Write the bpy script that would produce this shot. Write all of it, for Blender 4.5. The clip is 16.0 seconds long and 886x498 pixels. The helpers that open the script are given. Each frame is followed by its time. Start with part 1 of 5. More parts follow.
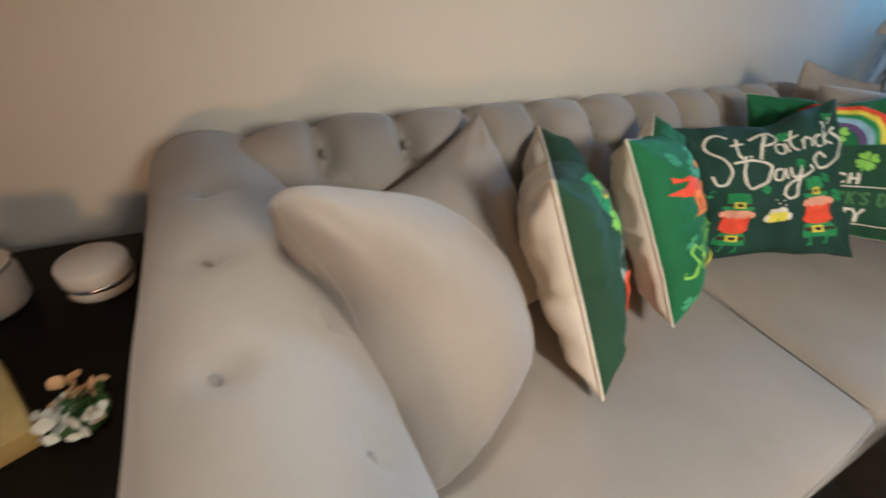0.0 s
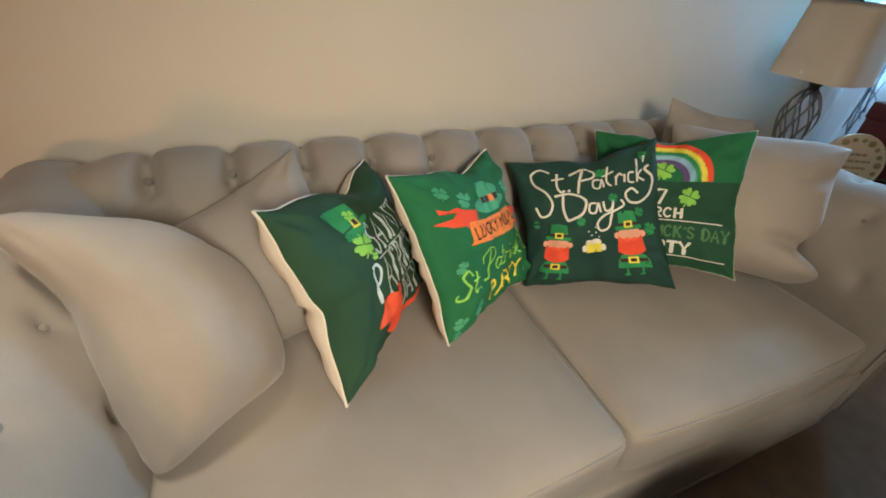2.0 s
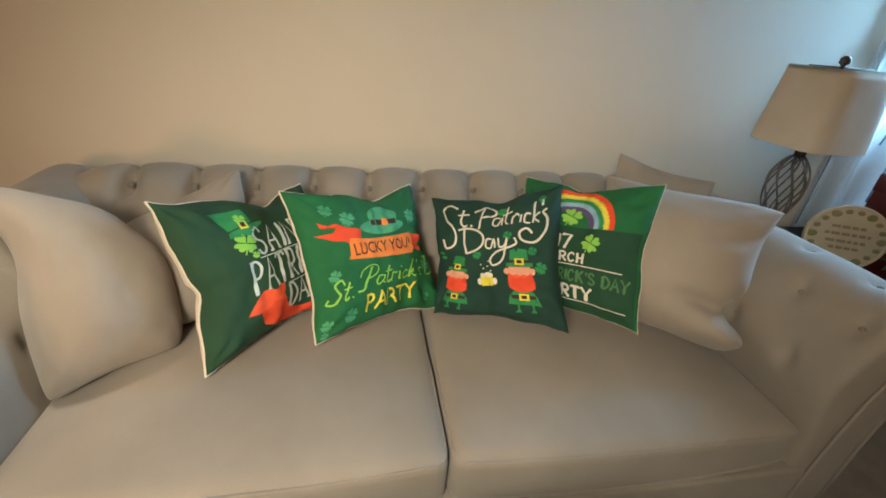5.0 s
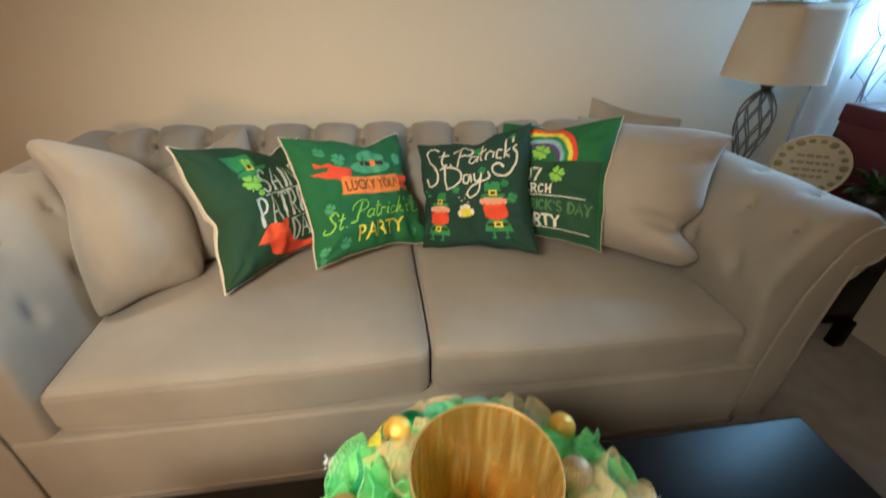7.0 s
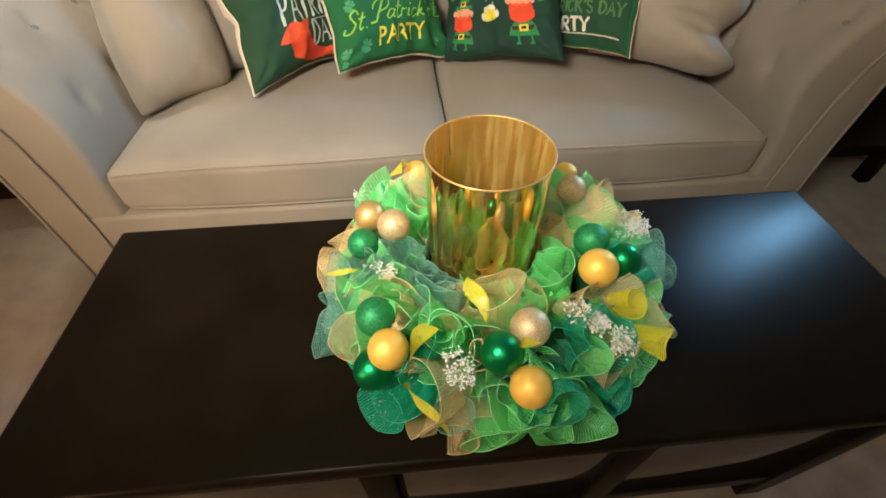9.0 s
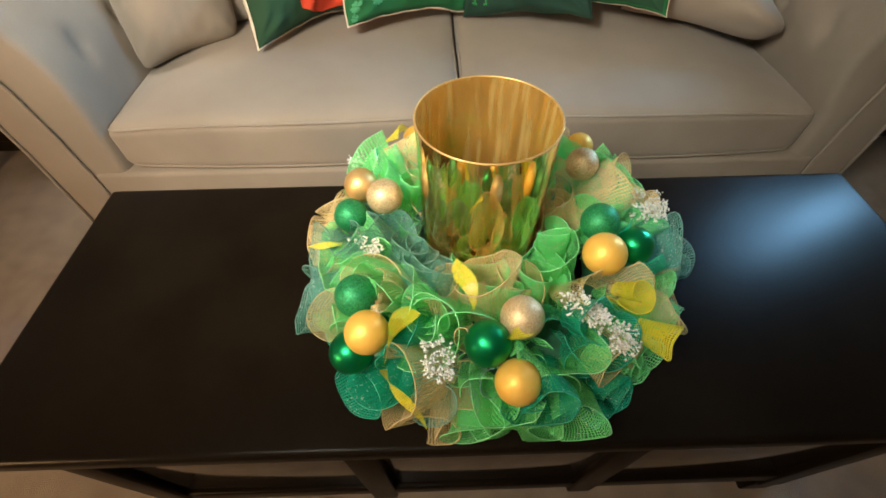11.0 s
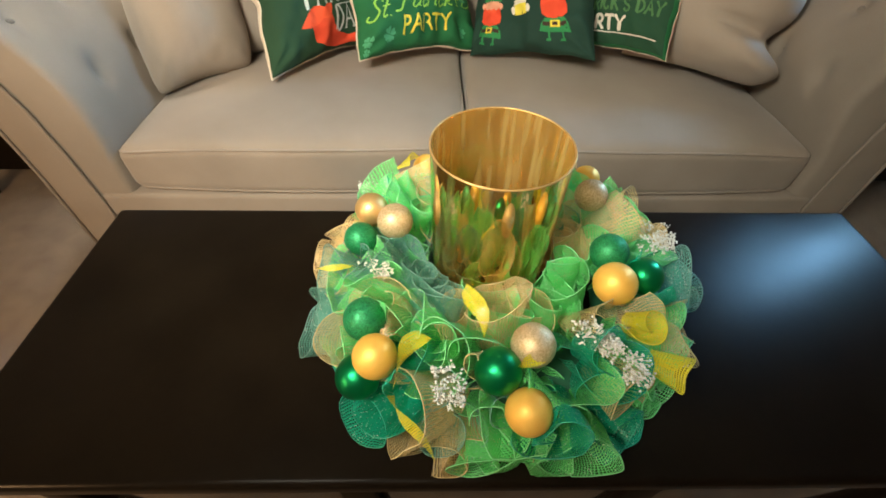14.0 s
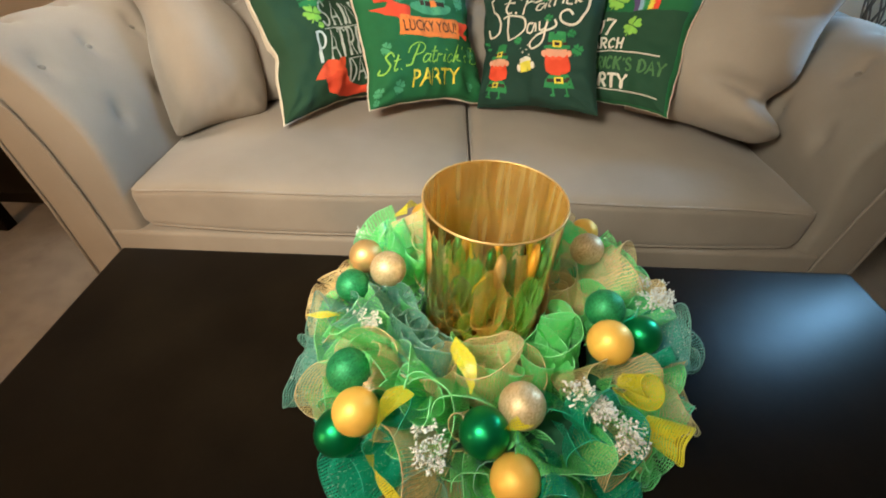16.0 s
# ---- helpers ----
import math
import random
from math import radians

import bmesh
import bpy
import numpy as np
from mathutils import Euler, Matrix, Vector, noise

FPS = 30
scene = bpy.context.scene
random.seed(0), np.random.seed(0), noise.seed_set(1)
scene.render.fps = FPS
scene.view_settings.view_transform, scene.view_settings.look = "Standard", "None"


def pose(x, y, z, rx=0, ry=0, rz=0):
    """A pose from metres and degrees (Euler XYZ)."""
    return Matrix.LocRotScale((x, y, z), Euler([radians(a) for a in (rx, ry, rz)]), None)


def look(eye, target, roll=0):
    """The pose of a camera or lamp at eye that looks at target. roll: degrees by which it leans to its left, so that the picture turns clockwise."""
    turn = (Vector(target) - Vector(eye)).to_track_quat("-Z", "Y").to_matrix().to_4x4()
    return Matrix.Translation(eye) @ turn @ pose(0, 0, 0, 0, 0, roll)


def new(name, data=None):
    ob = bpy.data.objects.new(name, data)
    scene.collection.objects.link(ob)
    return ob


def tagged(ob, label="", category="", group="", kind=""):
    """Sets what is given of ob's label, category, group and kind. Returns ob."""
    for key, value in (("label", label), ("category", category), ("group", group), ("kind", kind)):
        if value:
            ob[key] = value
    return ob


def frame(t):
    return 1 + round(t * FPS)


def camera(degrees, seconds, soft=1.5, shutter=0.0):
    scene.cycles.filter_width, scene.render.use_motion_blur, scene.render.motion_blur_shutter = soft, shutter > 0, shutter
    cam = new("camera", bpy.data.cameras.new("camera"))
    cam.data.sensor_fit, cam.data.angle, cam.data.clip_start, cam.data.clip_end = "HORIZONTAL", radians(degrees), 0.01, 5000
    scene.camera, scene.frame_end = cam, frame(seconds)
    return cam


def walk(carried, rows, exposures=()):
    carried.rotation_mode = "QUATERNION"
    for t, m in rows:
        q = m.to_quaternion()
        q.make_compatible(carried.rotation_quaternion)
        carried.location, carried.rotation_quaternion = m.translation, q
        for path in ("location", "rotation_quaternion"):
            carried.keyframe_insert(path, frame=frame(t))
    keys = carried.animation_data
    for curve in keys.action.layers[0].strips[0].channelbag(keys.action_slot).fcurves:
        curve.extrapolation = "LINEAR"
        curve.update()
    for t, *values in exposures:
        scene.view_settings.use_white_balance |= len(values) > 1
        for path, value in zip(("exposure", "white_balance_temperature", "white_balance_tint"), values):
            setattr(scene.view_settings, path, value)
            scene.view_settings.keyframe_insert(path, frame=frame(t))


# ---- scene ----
cam = camera(92.9, 16.0, soft=1.7, shutter=0.55)
PATH = [
    (0, (-1.026, 0.021, 1.149), (-0.207, 1.403, -0.042), 6.5),
    (0.5, (-0.901, -0.021, 1.188), (0.005, 1.312, 0.004), 4.9),
    (1, (-0.783, -0.132, 1.232), (0.025, 1.243, 0.025), 5.5),
    (1.5, (-0.694, -0.166, 1.242), (0.161, 1.23, 0.094), 7.2),
    (2, (-0.602, -0.258, 1.26), (0.114, 1.225, 0.126), 5.6),
    (2.5, (-0.498, -0.359, 1.284), (0.121, 1.192, 0.184), 4.6),
    (3, (-0.416, -0.373, 1.278), (0.123, 1.245, 0.233), 4.5),
    (3.5, (-0.321, -0.463, 1.281), (0.109, 1.184, 0.231), 3.9),
    (4, (-0.269, -0.521, 1.287), (0.154, 1.148, 0.27), 4.8),
    (4.2, (-0.251, -0.517, 1.285), (0.166, 1.165, 0.286), 5.1),
    (6.3, (-0.071, -0.656, 1.282), (0.202, 1.101, 0.365), 3.5),
    (6.5, (-0.071, -0.691, 1.275), (0.21, 1.06, 0.352), 3.0),
    (7, (-0.093, -0.749, 1.231), (0.184, 0.952, 0.215), 1.4),
    (7.5, (-0.129, -0.836, 1.172), (0.129, 0.777, 0.017), 0.7),
    (7.6, (-0.138, -0.855, 1.187), (0.117, 0.717, -0.024), 0.8),
    (8, (-0.126, -0.912, 1.144), (0.09, 0.6, -0.147), 0.3),
    (8.5, (-0.103, -0.933, 1.127), (0.057, 0.487, -0.273), -0.2),
    (9, (-0.097, -0.926, 1.106), (0.026, 0.43, -0.359), -0.1),
    (9.2, (-0.101, -0.912, 1.103), (0.017, 0.415, -0.389), 0.1),
    (11.3, (-0.056, -0.875, 1.077), (-0.038, 0.359, -0.496), -0.8),
    (11.5, (-0.062, -0.863, 1.076), (-0.026, 0.365, -0.502), -0.1),
    (12, (-0.073, -0.846, 1.072), (-0.016, 0.372, -0.513), 0.7),
    (12.5, (-0.075, -0.842, 1.064), (-0.013, 0.376, -0.522), 1.0),
    (13, (-0.076, -0.853, 1.06), (-0.012, 0.39, -0.505), 1.3),
    (13.5, (-0.077, -0.87, 1.066), (-0.021, 0.422, -0.46), 1.4),
    (14, (-0.075, -0.893, 1.074), (-0.035, 0.464, -0.395), 1.4),
    (14.5, (-0.071, -0.902, 1.072), (-0.063, 0.486, -0.368), 1.1),
    (15, (-0.062, -0.902, 1.079), (-0.064, 0.526, -0.321), 1.4),
    (15.5, (-0.067, -0.894, 1.072), (-0.087, 0.559, -0.302), 1.4),
    (16, (-0.055, -0.882, 1.076), (-0.059, 0.617, -0.248), 2.0),
]
walk(cam, [(t, look(eye, target, roll)) for t, eye, target, roll in PATH],
     [(0, -0.18, 5600, 7), (1.0, -0.2, 5800, 8), (2.0, -0.22, 6250, 6), (3.5, -0.14, 6550, 5), (6.5, -0.2, 6550, 5), (8.0, 0.03, 6500, 6), (16.0, 0.05, 6450, 5)])

# ---- light ----
world = bpy.data.worlds.new("world")
scene.world = world
world.use_nodes = True
wn = world.node_tree
sky = wn.nodes.new("ShaderNodeTexSky")
sky.sky_type = "NISHITA"
sky.sun_disc = False
sky.sun_elevation = radians(18)
sky.sun_rotation = radians(200)
wn.links.new(sky.outputs[0], wn.nodes["Background"].inputs[0])
wn.nodes["Background"].inputs[1].default_value = 0.08


def area_lamp(name, eye, target, sx, sy, watts, colour):
    d = bpy.data.lights.new(name, "AREA")
    d.shape = "RECTANGLE"
    d.size, d.size_y, d.energy, d.color = sx, sy, watts, colour
    ob = new(name, d)
    ob.matrix_world = look(eye, target)
    return ob


# daylight in the window, added light on the sofa's arm, a warm lamp to the left, added overhead fill, still spot for
# the camera's light
daylight = area_lamp("window_daylight", (1.985, 0.74, 1.50), (-1.0, 0.25, 0.68), 0.42, 0.72, 26, (0.30, 0.62, 1.0))
daylight.data.spread = radians(84)
# Added to brighten the top of the arm; no lamp is known there.
arm_fill = area_lamp("added_arm_fill", (-0.98, 0.28, 2.44), (-1.03, 0.30, 0.3), 0.25, 0.25, 0.9, (1.0, 0.86, 0.70))
arm_fill.data.spread = radians(32)
area_lamp("floor_lamp_glow", (-1.6, -1.5, 0.95), (-0.9, 0.1, 0.35), 0.3, 0.3, 14, (1.0, 0.55, 0.25))
# Weak fill added for the dark front faces, not a known fixture.
area_lamp("added_front_fill", (-0.3, -2.0, 2.42), (-0.2, -0.6, 0.3), 0.5, 0.5, 7, (1.0, 0.84, 0.66))
# Fixed spot standing in for a light carried at the camera.
spot = bpy.data.lights.new("camera_light_stand_in", "SPOT")
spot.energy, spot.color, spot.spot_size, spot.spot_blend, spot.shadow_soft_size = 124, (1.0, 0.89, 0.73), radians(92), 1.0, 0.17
new("camera_light_stand_in", spot).matrix_world = look((-0.55, -1.04, 1.55), (-0.12, 0.28, 0.63))


# ---- materials ----
def node_material(name):
    m = bpy.data.materials.new(name)
    m.use_nodes = True
    return m, m.node_tree.nodes, m.node_tree.links, m.node_tree.nodes["Principled BSDF"]


def surface(name, a, b, rough=0.6, scale=6.0, fine=180.0, bump=0.15, metal=0.0, sheen=0.0, depth=0.002, spec=0.5, coat=0.0):
    """Two-scale procedural surface: colour drifts from a to b, fine grain in the relief."""
    m, n, l, p = node_material(name)
    tc = n.new("ShaderNodeTexCoord")
    big = n.new("ShaderNodeTexNoise")
    big.inputs["Scale"].default_value = scale
    big.inputs["Detail"].default_value = 5
    small = n.new("ShaderNodeTexNoise")
    small.inputs["Scale"].default_value = fine
    small.inputs["Detail"].default_value = 3
    l.new(tc.outputs["Object"], big.inputs["Vector"])
    l.new(tc.outputs["Object"], small.inputs["Vector"])
    blend = n.new("ShaderNodeMath")
    blend.operation = "MULTIPLY_ADD"
    blend.inputs[1].default_value = 0.3
    l.new(small.outputs[0], blend.inputs[0])
    l.new(big.outputs[0], blend.inputs[2])
    ramp = n.new("ShaderNodeValToRGB")
    ramp.color_ramp.elements[0].position, ramp.color_ramp.elements[1].position = 0.42, 0.88
    ramp.color_ramp.elements[0].color, ramp.color_ramp.elements[1].color = (*a, 1), (*b, 1)
    l.new(blend.outputs[0], ramp.inputs[0])
    l.new(ramp.outputs[0], p.inputs["Base Color"])
    bm_ = n.new("ShaderNodeBump")
    bm_.inputs["Strength"].default_value = bump
    bm_.inputs["Distance"].default_value = depth
    l.new(small.outputs[0], bm_.inputs["Height"])
    l.new(bm_.outputs[0], p.inputs["Normal"])
    p.inputs["Roughness"].default_value = rough
    p.inputs["Metallic"].default_value = metal
    p.inputs["Sheen Weight"].default_value = sheen
    p.inputs["Specular IOR Level"].default_value = spec
    p.inputs["Coat Weight"].default_value = coat
    return m


def net(name, colour, cover, glint, pitch=450.0):
    """Woven see-through ribbon: threads in a grid on the strip's own coordinates, opaque hems, flecks with their
    sparkle painted near-white.
    """
    m, n, l, p = node_material(name)
    uv = n.new("ShaderNodeUVMap")
    sep = n.new("ShaderNodeSeparateXYZ")
    l.new(uv.outputs[0], sep.inputs[0])

    def maths(op, a, b=None):
        k = n.new("ShaderNodeMath")
        k.operation = op
        for i, v in enumerate((a, b)):
            if v is None:
                continue
            if isinstance(v, (int, float)):
                k.inputs[i].default_value = v
            else:
                l.new(v, k.inputs[i])
        return k.outputs[0]

    tc = n.new("ShaderNodeTexCoord")
    pull = n.new("ShaderNodeTexNoise")
    pull.inputs["Scale"].default_value = 55
    l.new(tc.outputs["Object"], pull.inputs["Vector"])
    sway = maths("MULTIPLY", pull.outputs[0], 1.6)
    along = maths("MULTIPLY_ADD", sep.outputs[0], pitch)
    along.node.inputs[2].default_value = 0.0
    l.new(sway, along.node.inputs[2])
    tx = maths("LESS_THAN", maths("FRACT", along), cover)
    ty = maths("LESS_THAN", maths("FRACT", maths("ADD", maths("MULTIPLY", sep.outputs[1], pitch * 0.8), sway)), cover)
    thread = maths("MAXIMUM", tx, ty)
    vor = n.new("ShaderNodeTexVoronoi")
    vor.inputs["Scale"].default_value = 640
    l.new(tc.outputs["Object"], vor.inputs["Vector"])
    hue = n.new("ShaderNodeSeparateColor")
    l.new(vor.outputs["Color"], hue.inputs[0])
    fleck = maths("MULTIPLY", maths("GREATER_THAN", hue.outputs[0], 1.0 - glint), maths("LESS_THAN", vor.outputs["Distance"], 0.42))
    noi = n.new("ShaderNodeTexNoise")
    noi.inputs["Scale"].default_value = 25
    l.new(tc.outputs["Object"], noi.inputs["Vector"])
    ramp = n.new("ShaderNodeValToRGB")
    ramp.color_ramp.elements[0].position, ramp.color_ramp.elements[1].position = 0.3, 0.7
    ramp.color_ramp.elements[0].color = (*[c * 0.82 for c in colour], 1)
    ramp.color_ramp.elements[1].color = (*colour, 1)
    l.new(noi.outputs[0], ramp.inputs[0])
    # Near-white fleck colour takes the place of glints off the foil.
    tint = n.new("ShaderNodeMix")
    tint.data_type = "RGBA"
    l.new(fleck, tint.inputs[0])
    l.new(ramp.outputs[0], tint.inputs[6])
    tint.inputs[7].default_value = (0.95, 0.97, 0.88, 1)
    l.new(tint.outputs[2], p.inputs["Base Color"])
    p.inputs["Roughness"].default_value = 0.32
    trl = n.new("ShaderNodeBsdfTranslucent")
    l.new(ramp.outputs[0], trl.inputs[0])
    mix1 = n.new("ShaderNodeMixShader")
    mix1.inputs[0].default_value = 0.33
    l.new(p.outputs[0], mix1.inputs[1])
    l.new(trl.outputs[0], mix1.inputs[2])
    clear = n.new("ShaderNodeBsdfTransparent")
    mix2 = n.new("ShaderNodeMixShader")
    l.new(maths("MAXIMUM", thread, fleck), mix2.inputs[0])
    l.new(clear.outputs[0], mix2.inputs[1])
    l.new(mix1.outputs[0], mix2.inputs[2])
    l.new(mix2.outputs[0], n["Material Output"].inputs[0])
    return m


def glitter(name, colour, dark, rough=0.5):
    m, n, l, p = node_material(name)
    tc = n.new("ShaderNodeTexCoord")
    vor = n.new("ShaderNodeTexVoronoi")
    vor.inputs["Scale"].default_value = 600
    l.new(tc.outputs["Object"], vor.inputs["Vector"])
    ramp = n.new("ShaderNodeValToRGB")
    ramp.color_ramp.elements[0].color, ramp.color_ramp.elements[1].color = (*dark, 1), (*colour, 1)
    l.new(vor.outputs["Color"], ramp.inputs[0])
    l.new(ramp.outputs[0], p.inputs["Base Color"])
    nm = n.new("ShaderNodeBump")
    nm.inputs["Strength"].default_value = 0.8
    nm.inputs["Distance"].default_value = 0.001
    l.new(vor.outputs["Color"], nm.inputs["Height"])
    l.new(nm.outputs[0], p.inputs["Normal"])
    p.inputs["Metallic"].default_value = 0.5
    p.inputs["Roughness"].default_value = rough
    return m


M_WALL = surface("warm beige wall paint", (0.66, 0.58, 0.465), (0.72, 0.64, 0.515), 0.75, 1.2, 260, 0.12)
M_CEIL = surface("white ceiling paint", (0.74, 0.72, 0.68), (0.80, 0.78, 0.74), 0.85, 2, 200, 0.2)
M_TRIM = surface("white painted trim", (0.72, 0.71, 0.68), (0.80, 0.79, 0.76), 0.45, 5, 200, 0.05)
M_CARPET = surface("beige carpet pile", (0.30, 0.255, 0.215), (0.42, 0.37, 0.31), 0.95, 14, 420, 0.9, depth=0.006, sheen=0.3)
M_VELVET = surface("oatmeal velvet", (0.262, 0.226, 0.188), (0.352, 0.307, 0.258), 0.9, 3.5, 500, 0.35, sheen=0.22, depth=0.001, spec=0.2)
M_VELVET2 = surface("oatmeal cushion velvet", (0.275, 0.236, 0.197), (0.362, 0.314, 0.264), 0.9, 3.5, 500, 0.35, sheen=0.22, depth=0.001, spec=0.2)
# Darker than the velvet: shade of the dimples is put into this colour.
M_BUTTON = surface("oatmeal button cloth with dimple shade", (0.18, 0.155, 0.13), (0.24, 0.21, 0.18), 0.85, 9, 500, 0.2, sheen=0.3)
M_BLACK = surface("espresso lacquered wood", (0.0068, 0.0048, 0.0032), (0.0115, 0.0082, 0.0052), 0.29, 9, 90, 0.05, depth=0.0008, spec=0.05)
M_PANEL = surface("dark glossy panel", (0.030, 0.028, 0.027), (0.045, 0.042, 0.040), 0.10, 9, 90, 0.03, depth=0.0005, coat=0.5)
M_FOOT = surface("black painted foot", (0.012, 0.010, 0.009), (0.022, 0.018, 0.016), 0.4, 9, 120, 0.1)
M_CREAM = surface("cream linen backing", (0.66, 0.58, 0.47), (0.76, 0.68, 0.56), 0.9, 12, 520, 0.5, depth=0.0012)
M_G1 = surface("forest green linen", (0.012, 0.050, 0.022), (0.018, 0.066, 0.030), 0.85, 9, 600, 0.5, depth=0.0012)
M_G2 = surface("shamrock green linen", (0.008, 0.110, 0.035), (0.016, 0.160, 0.055), 0.85, 9, 600, 0.5, depth=0.0012)
M_G3 = surface("pine green linen", (0.006, 0.038, 0.026), (0.011, 0.052, 0.036), 0.85, 9, 600, 0.5, depth=0.0012)
M_G4 = surface("bottle green linen", (0.010, 0.055, 0.026), (0.014, 0.072, 0.034), 0.85, 9, 600, 0.5, depth=0.0012)
M_INKW = surface("off-white print", (0.66, 0.62, 0.52), (0.76, 0.72, 0.62), 0.85, 20, 600, 0.3, depth=0.0008)
M_INKS = surface("silver-white print", (0.50, 0.58, 0.55), (0.62, 0.68, 0.65), 0.85, 20, 600, 0.3, depth=0.0008)
M_INKO = surface("orange print", (0.80, 0.20, 0.035), (0.90, 0.27, 0.06), 0.85, 20, 600, 0.3, depth=0.0008)
M_INKR = surface("red-orange print", (0.72, 0.060, 0.022), (0.80, 0.090, 0.035), 0.85, 20, 600, 0.3, depth=0.0008)
M_INKO2 = surface("scarlet print", (0.80, 0.085, 0.03), (0.88, 0.12, 0.045), 0.85, 20, 600, 0.3, depth=0.0008)
M_INKY = surface("yellow print", (0.72, 0.62, 0.05), (0.82, 0.70, 0.09), 0.85, 20, 600, 0.3, depth=0.0008)
M_INKL = surface("lime print", (0.22, 0.52, 0.07), (0.30, 0.62, 0.10), 0.85, 20, 600, 0.3, depth=0.0008)
M_INKG = surface("leaf green print", (0.020, 0.21, 0.065), (0.035, 0.28, 0.09), 0.85, 20, 600, 0.3, depth=0.0008)
M_INKF = surface("faded leaf print", (0.055, 0.16, 0.055), (0.085, 0.22, 0.08), 0.85, 20, 600, 0.3, depth=0.0008)
M_INKM = surface("mint print", (0.05, 0.28, 0.13), (0.09, 0.38, 0.19), 0.85, 20, 600, 0.3, depth=0.0008)
M_INKD = surface("dark brown print", (0.035, 0.020, 0.012), (0.05, 0.03, 0.02), 0.85, 20, 600, 0.3, depth=0.0008)
M_INKP = surface("peach print", (0.72, 0.32, 0.20), (0.80, 0.40, 0.27), 0.85, 20, 600, 0.3, depth=0.0008)
M_INKB = surface("pale blue print", (0.24, 0.42, 0.56), (0.30, 0.50, 0.62), 0.85, 20, 600, 0.3, depth=0.0008)
M_INKV = surface("violet print", (0.09, 0.06, 0.16), (0.12, 0.08, 0.20), 0.85, 20, 600, 0.3, depth=0.0008)
M_SHADE = surface("linen lampshade cloth", (0.58, 0.51, 0.41), (0.66, 0.59, 0.48), 0.9, 8, 500, 0.4, depth=0.001)
M_BRONZE = surface("dark bronze wire", (0.055, 0.038, 0.026), (0.10, 0.07, 0.05), 0.38, 20, 300, 0.2, metal=0.8)
M_PEWTER = surface("aged pewter wire", (0.15, 0.13, 0.11), (0.26, 0.23, 0.20), 0.38, 20, 300, 0.2, metal=0.8)
M_RED = surface("dark red card", (0.075, 0.008, 0.009), (0.10, 0.012, 0.013), 0.55, 8, 300, 0.15)
M_PLAQUE = surface("cream painted wood", (0.52, 0.46, 0.33), (0.60, 0.53, 0.40), 0.5, 14, 200, 0.1)
M_BARS = surface("brown lettering", (0.27, 0.22, 0.14), (0.33, 0.27, 0.17), 0.7, 30, 200, 0.1)
M_OLIVE = surface("olive floral print", (0.20, 0.20, 0.08), (0.30, 0.28, 0.12), 0.7, 30, 200, 0.1)
M_LEAF = surface("dark houseplant leaf", (0.025, 0.07, 0.018), (0.05, 0.12, 0.03), 0.5, 30, 200, 0.2)
M_SILVER = surface("brushed silver", (0.62, 0.62, 0.62), (0.75, 0.75, 0.75), 0.18, 20, 300, 0.05, metal=1.0)
M_TIN = surface("white enamel tin", (0.62, 0.58, 0.53), (0.70, 0.66, 0.61), 0.35, 9, 200, 0.05)
M_GREYPOT = surface("grey ceramic", (0.34, 0.31, 0.28), (0.42, 0.38, 0.34), 0.4, 9, 200, 0.05)
M_STRAW = surface("straw yellow card", (0.36, 0.26, 0.085), (0.46, 0.34, 0.12), 0.7, 30, 250, 0.3)
M_PETAL = surface("apricot petal", (0.52, 0.30, 0.14), (0.62, 0.40, 0.20), 0.7, 30, 250, 0.2)
M_PETALW = surface("white petal", (0.52, 0.52, 0.44), (0.64, 0.64, 0.56), 0.7, 30, 250, 0.2)
M_BERRY = surface("white berry bead", (0.74, 0.74, 0.70), (0.84, 0.84, 0.80), 0.4, 30, 250, 0.1)
M_GOLD = surface("satin gold ball", (0.88, 0.50, 0.085), (0.94, 0.57, 0.12), 0.46, 30, 500, 0.03, metal=0.3)
M_EMERALD = surface("satin emerald ball", (0.006, 0.23, 0.078), (0.009, 0.30, 0.10), 0.34, 30, 500, 0.03, metal=0.85)
M_CHAMP = glitter("champagne glitter", (0.80, 0.64, 0.40), (0.50, 0.36, 0.18))
M_CHAMPS = surface("satin champagne ball", (0.66, 0.42, 0.16), (0.72, 0.48, 0.20), 0.45, 30, 500, 0.03, metal=0.7)
M_EMGLIT = glitter("emerald glitter", (0.04, 0.38, 0.14), (0.010, 0.16, 0.058))
N_LIME = net("lime deco net", (0.21, 0.88, 0.27), 0.36, 0.06)
N_TEAL = net("emerald foil net", (0.02, 0.50, 0.30), 0.44, 0.09)
N_BLUE = net("grey-teal tulle", (0.17, 0.47, 0.38), 0.28, 0.08)
N_GOLD = net("gold deco net", (0.92, 0.70, 0.34), 0.28, 0.08)
N_YEL = net("yellow deco net", (0.96, 0.84, 0.05), 0.46, 0.03)
N_GREEN = net("green foil net", (0.18, 0.74, 0.28), 0.38, 0.05)
M_FROND = surface("green base frond", (0.010, 0.075, 0.04), (0.02, 0.12, 0.06), 0.6, 30, 250, 0.2)


